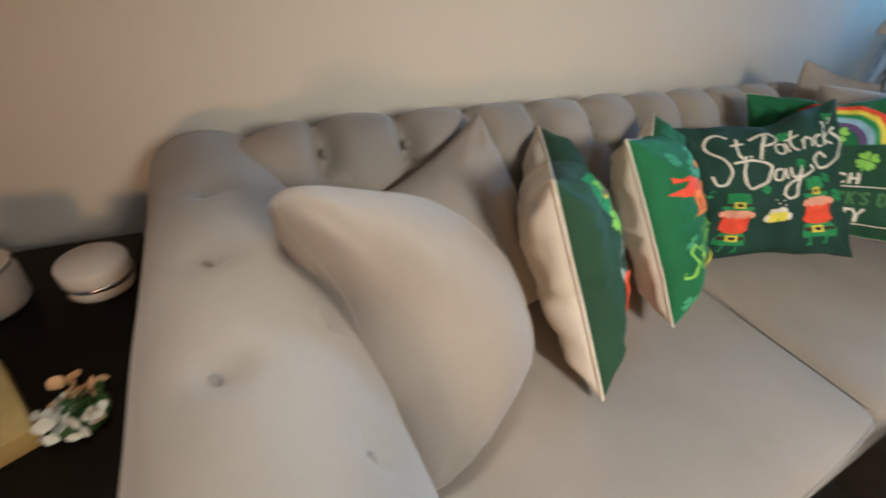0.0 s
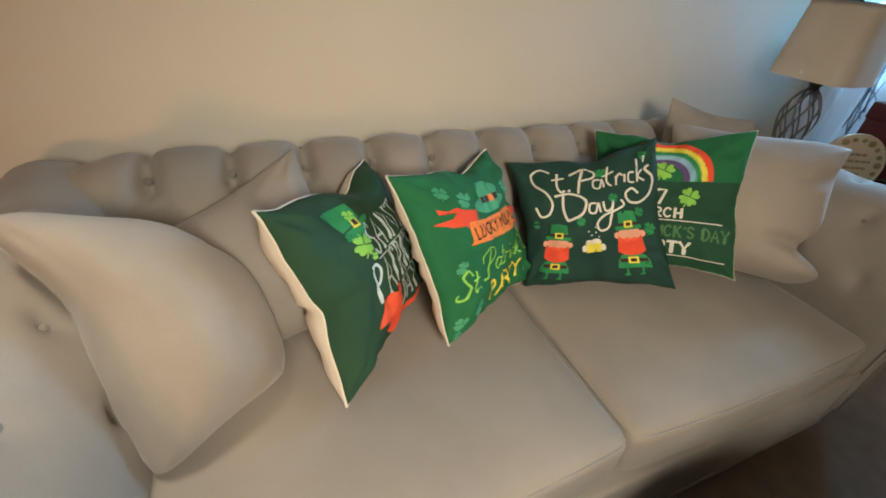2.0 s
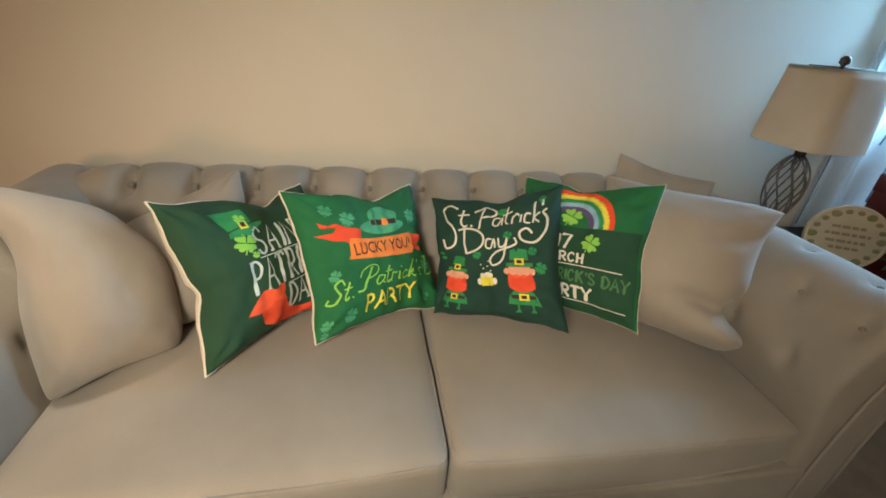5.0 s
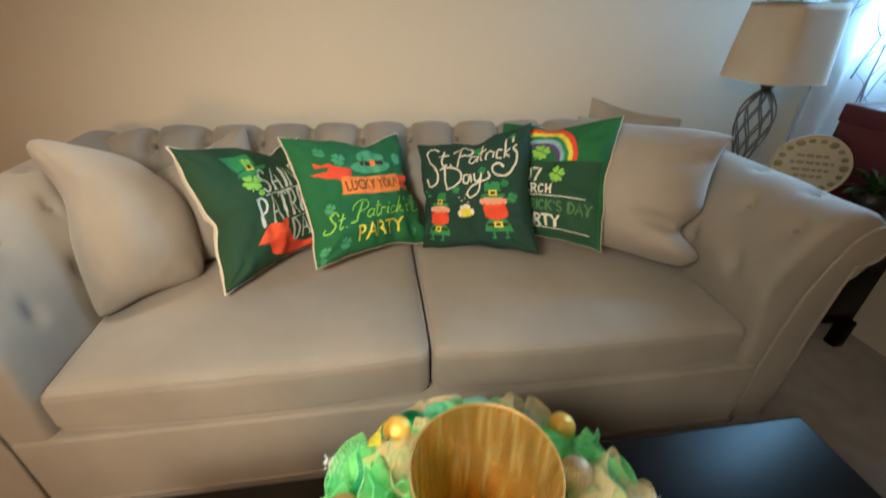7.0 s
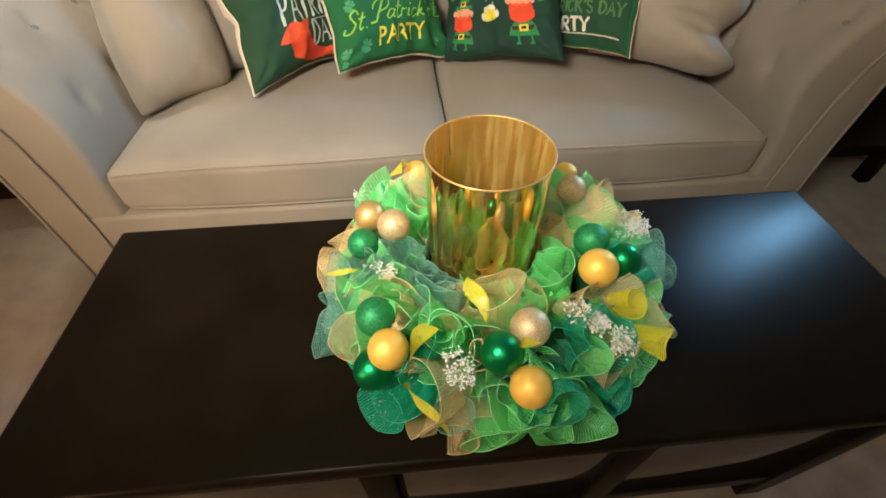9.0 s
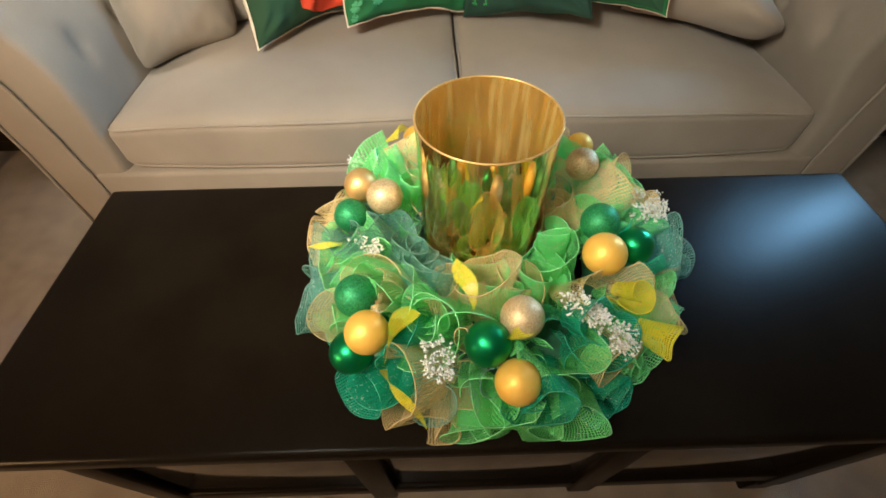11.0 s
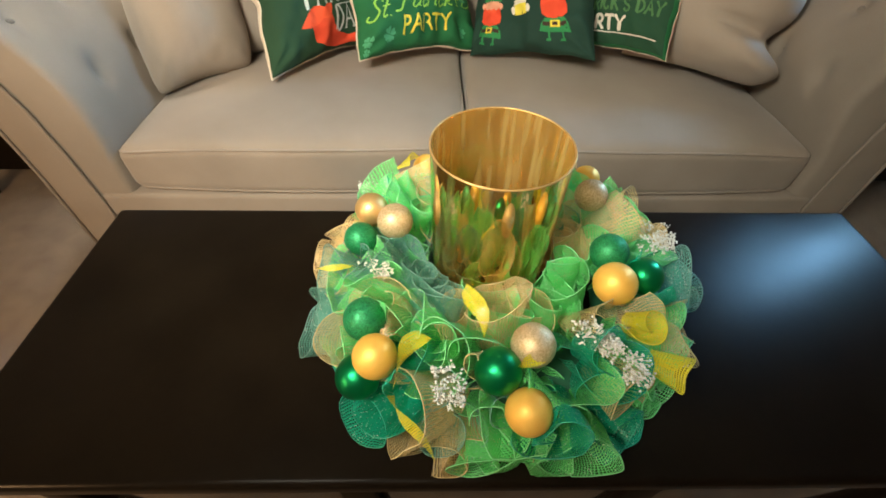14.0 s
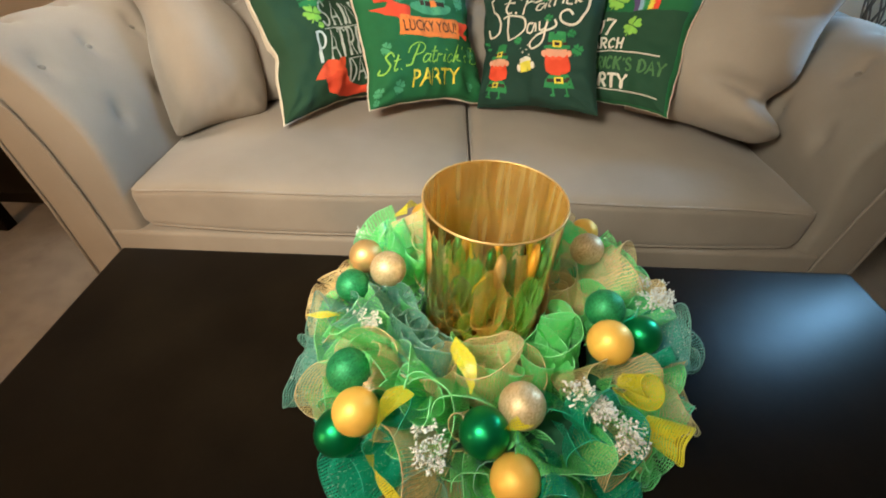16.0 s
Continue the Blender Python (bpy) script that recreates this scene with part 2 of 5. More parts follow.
def gold_glass():
    """Clear outer glass over a thin mirrored gold film."""
    m, n, l, p = node_material("gold mirrored glass")
    p.inputs["Metallic"].default_value = 1.0
    p.inputs["Roughness"].default_value = 0.02
    tc = n.new("ShaderNodeTexCoord")
    noi = n.new("ShaderNodeTexNoise")
    noi.inputs["Scale"].default_value = 12.0
    l.new(tc.outputs["Object"], noi.inputs["Vector"])
    b = n.new("ShaderNodeBump")
    b.inputs["Strength"].default_value = 0.02
    b.inputs["Distance"].default_value = 0.004
    l.new(noi.outputs[0], b.inputs["Height"])
    l.new(b.outputs[0], p.inputs["Normal"])
    film = n.new("ShaderNodeValToRGB")
    film.color_ramp.elements[0].color, film.color_ramp.elements[1].color = (0.90, 0.72, 0.36, 1), (0.98, 0.84, 0.50, 1)
    l.new(noi.outputs[0], film.inputs[0])
    l.new(film.outputs[0], p.inputs["Base Color"])
    clear = n.new("ShaderNodeBsdfTransparent")
    clear.inputs[0].default_value = (1.0, 0.90, 0.60, 1)
    mix = n.new("ShaderNodeMixShader")
    mix.inputs[0].default_value = 0.72
    l.new(clear.outputs[0], mix.inputs[1])
    l.new(p.outputs[0], mix.inputs[2])
    l.new(mix.outputs[0], n["Material Output"].inputs[0])
    return m


def gold_lining():
    """Gilded inside: satin metal, reflection streaks put into the colour, and a milky film that light passes through.
    """
    m, n, l, p = node_material("gilded glass lining")
    p.inputs["Metallic"].default_value = 1.0
    p.inputs["Roughness"].default_value = 0.09
    tc = n.new("ShaderNodeTexCoord")
    mp = n.new("ShaderNodeMapping")
    mp.inputs["Scale"].default_value = (88, 88, 8.0)
    noi = n.new("ShaderNodeTexNoise")
    noi.inputs["Scale"].default_value = 1.0
    noi.inputs["Detail"].default_value = 1
    l.new(tc.outputs["Object"], mp.inputs[0])
    l.new(mp.outputs[0], noi.inputs["Vector"])
    b = n.new("ShaderNodeBump")
    b.inputs["Strength"].default_value = 1.0
    b.inputs["Distance"].default_value = 0.004
    l.new(noi.outputs[0], b.inputs["Height"])
    l.new(b.outputs[0], p.inputs["Normal"])
    # Paler streaks in the colour stand in for lamp reflections.
    streak = n.new("ShaderNodeValToRGB")
    streak.color_ramp.elements[0].position, streak.color_ramp.elements[1].position = 0.48, 0.68
    streak.color_ramp.elements[0].color, streak.color_ramp.elements[1].color = (0.90, 0.62, 0.20, 1), (0.98, 0.78, 0.34, 1)
    l.new(noi.outputs[0], streak.inputs[0])
    l.new(streak.outputs[0], p.inputs["Base Color"])
    film = n.new("ShaderNodeBsdfDiffuse")
    film.inputs[0].default_value = (0.88, 0.64, 0.27, 1)
    lit = n.new("ShaderNodeBsdfTranslucent")
    lit.inputs[0].default_value = (1.0, 0.74, 0.32, 1)
    l.new(streak.outputs[0], film.inputs[0])
    l.new(streak.outputs[0], lit.inputs[0])
    milky = n.new("ShaderNodeMixShader")
    milky.inputs[0].default_value = 0.5
    l.new(film.outputs[0], milky.inputs[1])
    l.new(lit.outputs[0], milky.inputs[2])
    body = n.new("ShaderNodeMixShader")
    # The painted streaks also show more of the milky film.
    thin = n.new("ShaderNodeMapRange")
    thin.inputs[1].default_value, thin.inputs[2].default_value, thin.inputs[3].default_value, thin.inputs[4].default_value = 0.42, 0.72, 0.27, 0.46
    l.new(noi.outputs[0], thin.inputs[0])
    l.new(thin.outputs[0], body.inputs[0])
    l.new(p.outputs[0], body.inputs[1])
    l.new(milky.outputs[0], body.inputs[2])
    clear = n.new("ShaderNodeBsdfTransparent")
    clear.inputs[0].default_value = (1.0, 0.92, 0.66, 1)
    mix = n.new("ShaderNodeMixShader")
    mix.inputs[0].default_value = 0.74
    l.new(clear.outputs[0], mix.inputs[1])
    l.new(body.outputs[0], mix.inputs[2])
    l.new(mix.outputs[0], n["Material Output"].inputs[0])
    return m


def sheer_cloth():
    m, n, l, p = node_material("sheer white curtain cloth")
    p.inputs["Base Color"].default_value = (0.78, 0.80, 0.82, 1)
    p.inputs["Roughness"].default_value = 0.9
    tc = n.new("ShaderNodeTexCoord")
    noi = n.new("ShaderNodeTexNoise")
    noi.inputs["Scale"].default_value = 220
    l.new(tc.outputs["Object"], noi.inputs["Vector"])
    ramp = n.new("ShaderNodeValToRGB")
    ramp.color_ramp.elements[0].color, ramp.color_ramp.elements[1].color = (0.68, 0.72, 0.76, 1), (0.86, 0.88, 0.90, 1)
    l.new(noi.outputs[0], ramp.inputs[0])
    l.new(ramp.outputs[0], p.inputs["Base Color"])
    tr = n.new("ShaderNodeBsdfTranslucent")
    l.new(ramp.outputs[0], tr.inputs[0])
    m1 = n.new("ShaderNodeMixShader")
    m1.inputs[0].default_value = 0.7
    l.new(p.outputs[0], m1.inputs[1])
    l.new(tr.outputs[0], m1.inputs[2])
    cl = n.new("ShaderNodeBsdfTransparent")
    m2 = n.new("ShaderNodeMixShader")
    m2.inputs[0].default_value = 0.8
    l.new(cl.outputs[0], m2.inputs[1])
    l.new(m1.outputs[0], m2.inputs[2])
    l.new(m2.outputs[0], n["Material Output"].inputs[0])
    return m


def glow(name, colour, strength):
    m, n, l, p = node_material(name)
    e = n.new("ShaderNodeEmission")
    e.inputs[0].default_value, e.inputs[1].default_value = (*colour, 1), strength
    l.new(e.outputs[0], n["Material Output"].inputs[0])
    return m


M_CUP = gold_glass()
M_LINING = gold_lining()
M_SHEER = sheer_cloth()
M_SKYCARD = glow("pale daylight sky", (0.45, 0.70, 1.0), 0.8)


# ---- mesh helpers ----
def part(name, bm, material, parent=None, label="", smooth=True):
    me = bpy.data.meshes.new(name)
    bm.to_mesh(me)
    bm.free()
    me.materials.append(material)
    if smooth:
        me.polygons.foreach_set("use_smooth", [True] * len(me.polygons))
    ob = new(name, me)
    if parent:
        ob.parent = parent
    if label:
        tagged(ob, label)
    return ob


def empty(name, at, label, category, group=""):
    ob = new(name)
    ob.empty_display_size = 0.05
    ob.location = at
    bpy.context.view_layer.update()
    return tagged(ob, label, category, group)


def under(ob, thing):
    """Hang a part built in world places under a thing whose Empty stands elsewhere."""
    ob.parent = thing
    ob.matrix_parent_inverse = Matrix.Translation(thing.location).inverted()
    return ob


def box(x0, x1, y0, y1, z0, z1, bevel=0.0, segments=2, bm=None):
    out = bm or bmesh.new()
    r = bmesh.ops.create_cube(out, size=1.0)
    for v in r["verts"]:
        v.co = Vector(((x0 + x1) / 2 + v.co.x * (x1 - x0), (y0 + y1) / 2 + v.co.y * (y1 - y0), (z0 + z1) / 2 + v.co.z * (z1 - z0)))
    if bevel:
        es = {e for v in r["verts"] for e in v.link_edges}
        bmesh.ops.bevel(out, geom=list(es), offset=bevel, segments=segments, profile=0.5, affect="EDGES")
    return out


def grid_mesh(fn, nu, nv, wrap_u=False, wrap_v=False, bm=None):
    out = bm or bmesh.new()
    vs = [[out.verts.new(fn(i / (nu if wrap_u else nu - 1), j / (nv if wrap_v else nv - 1))) for j in range(nv)] for i in range(nu)]
    for i in range(nu if wrap_u else nu - 1):
        for j in range(nv if wrap_v else nv - 1):
            i2, j2 = (i + 1) % nu, (j + 1) % nv
            out.faces.new((vs[i][j], vs[i2][j], vs[i2][j2], vs[i][j2]))
    return out


def tube(points, radius, sides=8, closed=False, bm=None, taper=None):
    out = bm or bmesh.new()
    pts = [Vector(p) for p in points]
    n = len(pts)
    rings = []
    side = None
    for i, p in enumerate(pts):
        a = pts[(i - 1) % n] if closed or i else p
        b = pts[(i + 1) % n] if closed or i < n - 1 else p
        d = (b - a).normalized()
        if side is None:
            side = d.orthogonal().normalized()
        side = (side - d * side.dot(d)).normalized()
        up = d.cross(side)
        r = radius * (taper(i / max(1, n - 1)) if taper else 1)
        rings.append([out.verts.new(p + (side * math.cos(k * math.tau / sides) + up * math.sin(k * math.tau / sides)) * r) for k in range(sides)])
    for i in range(n if closed else n - 1):
        r0, r1 = rings[i], rings[(i + 1) % n]
        for k in range(sides):
            out.faces.new((r0[k], r0[(k + 1) % sides], r1[(k + 1) % sides], r1[k]))
    if not closed:
        out.faces.new(rings[0][::-1])
        out.faces.new(rings[-1])
    return out


def lathe(profile, at, steps=48, bm=None):
    """profile: rows of radius and height; at: the foot of the axis."""
    ax = Vector(at)
    k = len(profile) - 1

    def fn(u, v):
        r, z = profile[min(k, round(v * k))]
        return ax + Vector((r * math.cos(u * math.tau), r * math.sin(u * math.tau), z))
    out = grid_mesh(fn, steps, len(profile), wrap_u=True, bm=bm)
    bmesh.ops.remove_doubles(out, verts=out.verts, dist=1e-6)
    return out


def ball(at, r, bm=None, u=24, v=14):
    out = bm or bmesh.new()
    bmesh.ops.create_uvsphere(out, u_segments=u, v_segments=v, radius=r, matrix=Matrix.Translation(at))
    return out


def resample(points, n):
    pts = [Vector(p) for p in points]
    d = [0.0]
    for a, b in zip(pts, pts[1:]):
        d.append(d[-1] + (b - a).length)
    out = []
    for i in range(n):
        t = d[-1] * i / (n - 1)
        k = max(j for j in range(len(d)) if d[j] <= t + 1e-9)
        k = min(k, len(pts) - 2)
        f = (t - d[k]) / max(1e-9, d[k + 1] - d[k])
        p0, p1, p2, p3 = pts[max(0, k - 1)], pts[k], pts[k + 1], pts[min(len(pts) - 1, k + 2)]
        out.append(0.5 * ((2 * p1) + (p2 - p0) * f + (2 * p0 - 5 * p1 + 4 * p2 - p3) * f * f + (3 * p1 - p0 - 3 * p2 + p3) * f ** 3))
    return out


# ---- the room ----
WALL_Y, WALL_R, WALL_L, WALL_F, CEIL = 1.05, 1.93, -2.9, -3.3, 2.5


def structure(name, bm, material, label, category):
    return tagged(part(name, bm, material, smooth=False), label, category, kind="structure")


structure("floor", box(WALL_L - 0.1, WALL_R + 0.1, WALL_F - 0.1, WALL_Y + 0.1, -0.1, 0.0), M_CARPET, "beige cut-pile carpet over the whole room", "floor")
structure("ceiling", box(WALL_L - 0.1, WALL_R + 0.1, WALL_F - 0.1, WALL_Y + 0.1, CEIL, CEIL + 0.1), M_CEIL, "plain white painted ceiling of the room", "ceiling")
structure("wall_back", box(WALL_L - 0.1, WALL_R + 0.1, WALL_Y, WALL_Y + 0.1, 0, CEIL), M_WALL, "plain warm beige wall behind the sofa", "wall")
structure("wall_left", box(WALL_L - 0.1, WALL_L, WALL_F, WALL_Y, 0, CEIL), M_WALL, "plain warm beige painted side wall", "wall")
structure("wall_front", box(WALL_L - 0.1, WALL_R + 0.1, WALL_F - 0.1, WALL_F, 0, CEIL), M_WALL, "plain warm beige wall facing the sofa", "wall")
wb = bmesh.new()
WY0, WY1, WZ0, WZ1 = 0.22, 0.97, 0.55, 2.15
box(WALL_R, WALL_R + 0.12, WALL_F, WY0, 0, CEIL, bm=wb)
box(WALL_R, WALL_R + 0.12, WY1, WALL_Y, 0, CEIL, bm=wb)
box(WALL_R, WALL_R + 0.12, WY0, WY1, 0, WZ0, bm=wb)
box(WALL_R, WALL_R + 0.12, WY0, WY1, WZ1, CEIL, bm=wb)
structure("wall_right", wb, M_WALL, "warm beige wall with a curtained window", "wall")
bb = bmesh.new()
box(WALL_L, WALL_R, WALL_Y - 0.015, WALL_Y, 0, 0.1, 0.004, bm=bb)
structure("baseboard", bb, M_TRIM, "white painted baseboard along the back wall", "baseboard")
win = tagged(new("window_1"), "white window with bright daylight behind curtains", "window", kind="structure")
fr = bmesh.new()
for y0, y1, z0, z1 in ((WY0, WY1, WZ0, WZ0 + 0.05), (WY0, WY1, WZ1 - 0.05, WZ1), (WY0, WY0 + 0.05, WZ0, WZ1), (WY1 - 0.05, WY1, WZ0, WZ1), (WY0, WY1, 1.33, 1.37)):
    box(WALL_R + 0.04, WALL_R + 0.09, y0, y1, z0, z1, 0.004, bm=fr)
part("window_frame", fr, M_TRIM, win, smooth=False)
part("window_sill", box(WALL_R - 0.02, WALL_R + 0.1, WY0 - 0.03, WY1 + 0.03, WZ0 - 0.03, WZ0 - 0.002, 0.006), M_TRIM, win, smooth=False)
structure("backdrop", box(3.4, 3.42, -1.5, 3.5, -1.0, 4.0), M_SKYCARD, "pale blue overcast daylight outside the window", "sky")


# ---- sofa ----
sofa = empty("sofa", (0, 0.45, 0), "oatmeal velvet rolled-arm sofa with button-tufted back and arms", "sofa")
BACK = [(0.60, 0.30), (0.63, 0.48), (0.68, 0.64), (0.735, 0.745), (0.79, 0.805), (0.85, 0.825), (0.91, 0.805), (0.955, 0.74), (0.96, 0.64), (0.94, 0.55), (0.935, 0.30), (0.935, 0.09)]
ARM = [(0.885, 0.28), (0.880, 0.42), (0.876, 0.52), (0.880, 0.615), (0.917, 0.71), (0.957, 0.772), (1.01, 0.804), (1.07, 0.812), (1.13, 0.79), (1.165, 0.735), (1.172, 0.67), (1.147, 0.612), (1.106, 0.575), (1.097, 0.42), (1.097, 0.09)]
BACK_BUTTONS = [(-0.855 + 0.1757 * k, 0.80) for k in range(11)] + [(-0.767 + 0.1757 * k, 0.655) for k in range(10)]
# rows of buttons on an arm: distance from the front, distance from the sofa's middle, height
ARM_BUTTONS = [(y, x, z) for x, z, ys in ((0.880, 0.605, (0.13, 0.31, 0.49)), (0.940, 0.748, (0.065, 0.22, 0.40, 0.58)), (1.063, 0.812, (0.145, 0.324, 0.508, 0.68))) for y in ys]


def dents(a, z, buttons, depth, sigma):
    s = 0.0
    for ba, bz in buttons:
        r2 = ((a - ba) ** 2 + (z - bz) ** 2) / sigma ** 2
        if r2 < 9:
            s += math.exp(-r2)
    return depth * s


def tufted_back():
    prof = resample([(0, y, z) for y, z in BACK], 60)
    na = 190
    bm = bmesh.new()

    def fn(u, v):
        a = -1.12 + 2.24 * u
        k = min(59, round(v * 59))
        p = prof[k]
        t = (prof[min(59, k + 1)] - prof[max(0, k - 1)]).normalized()
        nrm = Vector((0, -t.z, t.y))
        d = -dents(a, p.z, BACK_BUTTONS, 0.042, 0.026) if p.y < 0.84 and p.z > 0.5 else 0.0
        ph = (a + 0.855) / 0.1757
        cell = abs(ph - round(ph)) * 2
        roll = max(0.0, min(1.0, (p.z - 0.765) / 0.035)) * max(0.0, min(1.0, (0.93 - p.y) / 0.06))
        d += roll * (0.014 * (1 - (1 - cell) ** 2) - 0.024 * math.exp(-(cell / 0.15) ** 2))
        if 0.5 < p.z < 0.8 and p.y < 0.84:
            q = (p.z - 0.655) / 0.145
            near = min(abs((ph - 0.5 + q * 0.5) - round(ph - 0.5 + q * 0.5)), abs((ph - 0.5 - q * 0.5) - round(ph - 0.5 - q * 0.5)))
            d -= 0.013 * math.exp(-(near / 0.08) ** 2)
        d += 0.0025 * noise.noise((a * 7, p.y * 7, p.z * 7))
        f = max(0.0, (abs(a) - 0.86) / 0.26)
        fade = 1 - min(1, f * 1.6)
        q = Vector((a, p.y, p.z)) + nrm * d * fade
        q.z -= 0.075 * f * f * max(0, (p.z - 0.3) / 0.5)
        q.y -= 0.05 * f * f * max(0.0, min(1.0, (p.y - 0.7) / 0.2))
        return q
    grid_mesh(fn, na, 60, bm=bm)
    ends = [[v for v in bm.verts if abs(v.co.x - x) < 1e-6] for x in (-1.12, 1.12)]
    for e in ends:
        bm.faces.new(e)
    bmesh.ops.recalc_face_normals(bm, faces=bm.faces)
    return bm


def rolled_arm(side):
    prof = resample([(x, 0, z) for x, z in ARM], 60)
    cx, cz = 1.05, 0.45
    ys = [0.0, 0.004, 0.012, 0.024, 0.04] + [0.05 + 0.85 * i / 80 for i in range(81)]
    shrink = [0.86, 0.93, 0.965, 0.99, 1.0]
    bm = bmesh.new()

    def fn(u, v):
        i = round(u * (len(ys) - 1))
        k = min(59, round(v * 59))
        p, y = prof[k], ys[i]
        t = (prof[min(59, k + 1)] - prof[max(0, k - 1)]).normalized()
        nrm = Vector((-t.z, 0, t.x))
        d = 0.0
        if p.x < 1.13 and p.z > 0.45:
            for by, bx, bz in ARM_BUTTONS:
                r2 = ((y - by) ** 2 + (p.x - bx) ** 2 + (p.z - bz) ** 2) / 0.030 ** 2
                if r2 < 12:
                    d -= 0.022 * math.exp(-r2 * 2.4) + 0.006 * math.exp(-r2 / 2.2)
        d += 0.004 * noise.noise((y * 5 + side * 9, p.x * 5, p.z * 5)) * min(1, y * 10)
        q = p + nrm * d
        s = shrink[i] if i < 5 else 1.0
        inset = (1 - s) * 0.16
        q = q - nrm * inset
        q.x += 0.012 * max(0.0, 1 - y / 0.75) * max(0.0, min(1.0, (p.z - 0.52) / 0.2))
        if side > 0:
            q.x += 0.040 * max(0.0, min(1.0, (0.60 - p.z) / 0.16)) * max(0.0, min(1.0, (1.05 - p.x) / 0.1))
        return Vector((side * q.x, y, q.z))
    grid_mesh(fn, len(ys), 60, bm=bm)
    for y in (0.0, ys[-1]):
        bm.faces.new([v for v in bm.verts if abs(v.co.y - y) < 1e-6])
    bmesh.ops.recalc_face_normals(bm, faces=bm.faces)
    return bm


def front_panel(side):
    """Narrow facing on the arm's front that ends in a scroll."""
    left = [(0.978, 0.09), (0.980, 0.30), (0.988, 0.45), (1.002, 0.57), (1.026, 0.66), (1.062, 0.738)]
    scroll = [(1.124 + 0.058 * math.cos(a), 0.718 + 0.056 * math.sin(a)) for a in [radians(150 - 18 * k) for k in range(15)]]
    right = [(1.102, 0.60), (1.092, 0.40), (1.092, 0.09)]
    out = left + scroll + right
    bm = bmesh.new()
    f = bm.faces.new([bm.verts.new((side * x, -0.004, z)) for x, z in out])
    r = bmesh.ops.extrude_face_region(bm, geom=[f])
    vs = [g for g in r["geom"] if isinstance(g, bmesh.types.BMVert)]
    for v in vs:
        v.co.y += 0.05
    front = [e for e in bm.edges if all(abs(v.co.y + 0.004) < 1e-6 for v in e.verts)]
    bmesh.ops.bevel(bm, geom=front, offset=0.006, segments=3, profile=0.5, affect="EDGES")
    bmesh.ops.recalc_face_normals(bm, faces=bm.faces)
    return bm, [(side * x, -0.006, z) for x, z in out]


def soft_box(x0, x1, y0, y1, z0, z1, r, crown, cuts=22, seed=0.0):
    bm = bmesh.new()
    bmesh.ops.create_cube(bm, size=2.0)
    bmesh.ops.subdivide_edges(bm, edges=bm.edges, cuts=cuts, use_grid_fill=True)
    h = Vector(((x1 - x0) / 2, (y1 - y0) / 2, (z1 - z0) / 2))
    c = Vector(((x0 + x1) / 2, (y0 + y1) / 2, (z0 + z1) / 2))
    for v in bm.verts:
        p = Vector([math.copysign(abs(q) ** 0.55, q) * hh for q, hh in zip(v.co, h)])
        core = Vector([max(-hh + r, min(hh - r, q)) for q, hh in zip(p, h)])
        d = p - core
        if d.length > 1e-6:
            p = core + d.normalized() * r
        sx, sy = p.x / h.x, p.y / h.y
        lift = max(0, 1 - abs(sx) ** 3) * max(0, 1 - abs(sy) ** 3)
        if p.z > 0:
            p.z += crown * lift - 0.026 * max(0.0, sx * (1 if c.x > 0 else -1)) ** 2.5 + 0.004 * noise.noise((p.x * 6 + seed, p.y * 6, 1.7))
        p.y -= (0.020 * (1 - sx * sx) - 0.014) * max(0.0, -sy) ** 2
        v.co = c + p
    return bm


backrest = under(part("backrest", tufted_back(), M_VELVET), sofa)
arms = {}
for side in (-1, 1):
    arms[side] = under(part("arm", rolled_arm(side), M_VELVET), sofa)
    pb, outline = front_panel(side)
    panel = under(part("arm_facing", pb, M_VELVET), sofa)
    part("piping", tube(outline, 0.0045, 8), M_VELVET2, panel)
rail = under(part("front_rail", box(-0.976, 0.976, -0.008, 0.60, 0.075, 0.326, 0.012, 3), M_VELVET), sofa)
part("rail_welt", tube([(-0.974, -0.008, 0.088), (0.974, -0.008, 0.088)], 0.005), M_VELVET2, rail)
for x0, x1 in ((-0.890, 0.008), (0.014, 0.922)):
    cush = under(part("seat_cushion", soft_box(x0, x1, 0.0, 0.66, 0.325, 0.478, 0.03, 0.026, seed=x0 * 5), M_VELVET2), sofa)
    for z in (0.466, 0.337):
        out = -1 if x0 < 0 else 1
        rim = [(x0 + 0.02, 0.5, z), (x0 + 0.004, 0.3, z), (x0 + 0.004, 0.05, z), (x0 + 0.01, 0.030, z), (x0 + 0.03, 0.017, z)]
        rim += [(x0 + (x1 - x0) * k / 16, 0.0185 - 0.020 * (1 - (2 * k / 16 - 1) ** 2), z) for k in range(1, 16)]
        rim += [(x1 - 0.03, 0.017, z), (x1 - 0.01, 0.030, z), (x1 - 0.004, 0.05, z), (x1 - 0.004, 0.3, z), (x1 - 0.02, 0.5, z)]
        mid, half = (x0 + x1) / 2, (x1 - x0) / 2
        rim = [(x, y, zz - (0.026 * max(0.0, out * (x - mid) / half) ** 2.5 if z > 0.4 else 0.0)) for x, y, zz in rim]
        part("seat_piping", tube(rim, 0.0034, 6), M_VELVET2, cush)
for x in (-1.05, 1.05):
    for y in (0.06, 0.85):
        under(part("foot", lathe([(0.0, 0.0), (0.022, 0.0), (0.032, 0.085), (0.0, 0.085)], (x, y, 0), 16), M_FOOT), sofa)


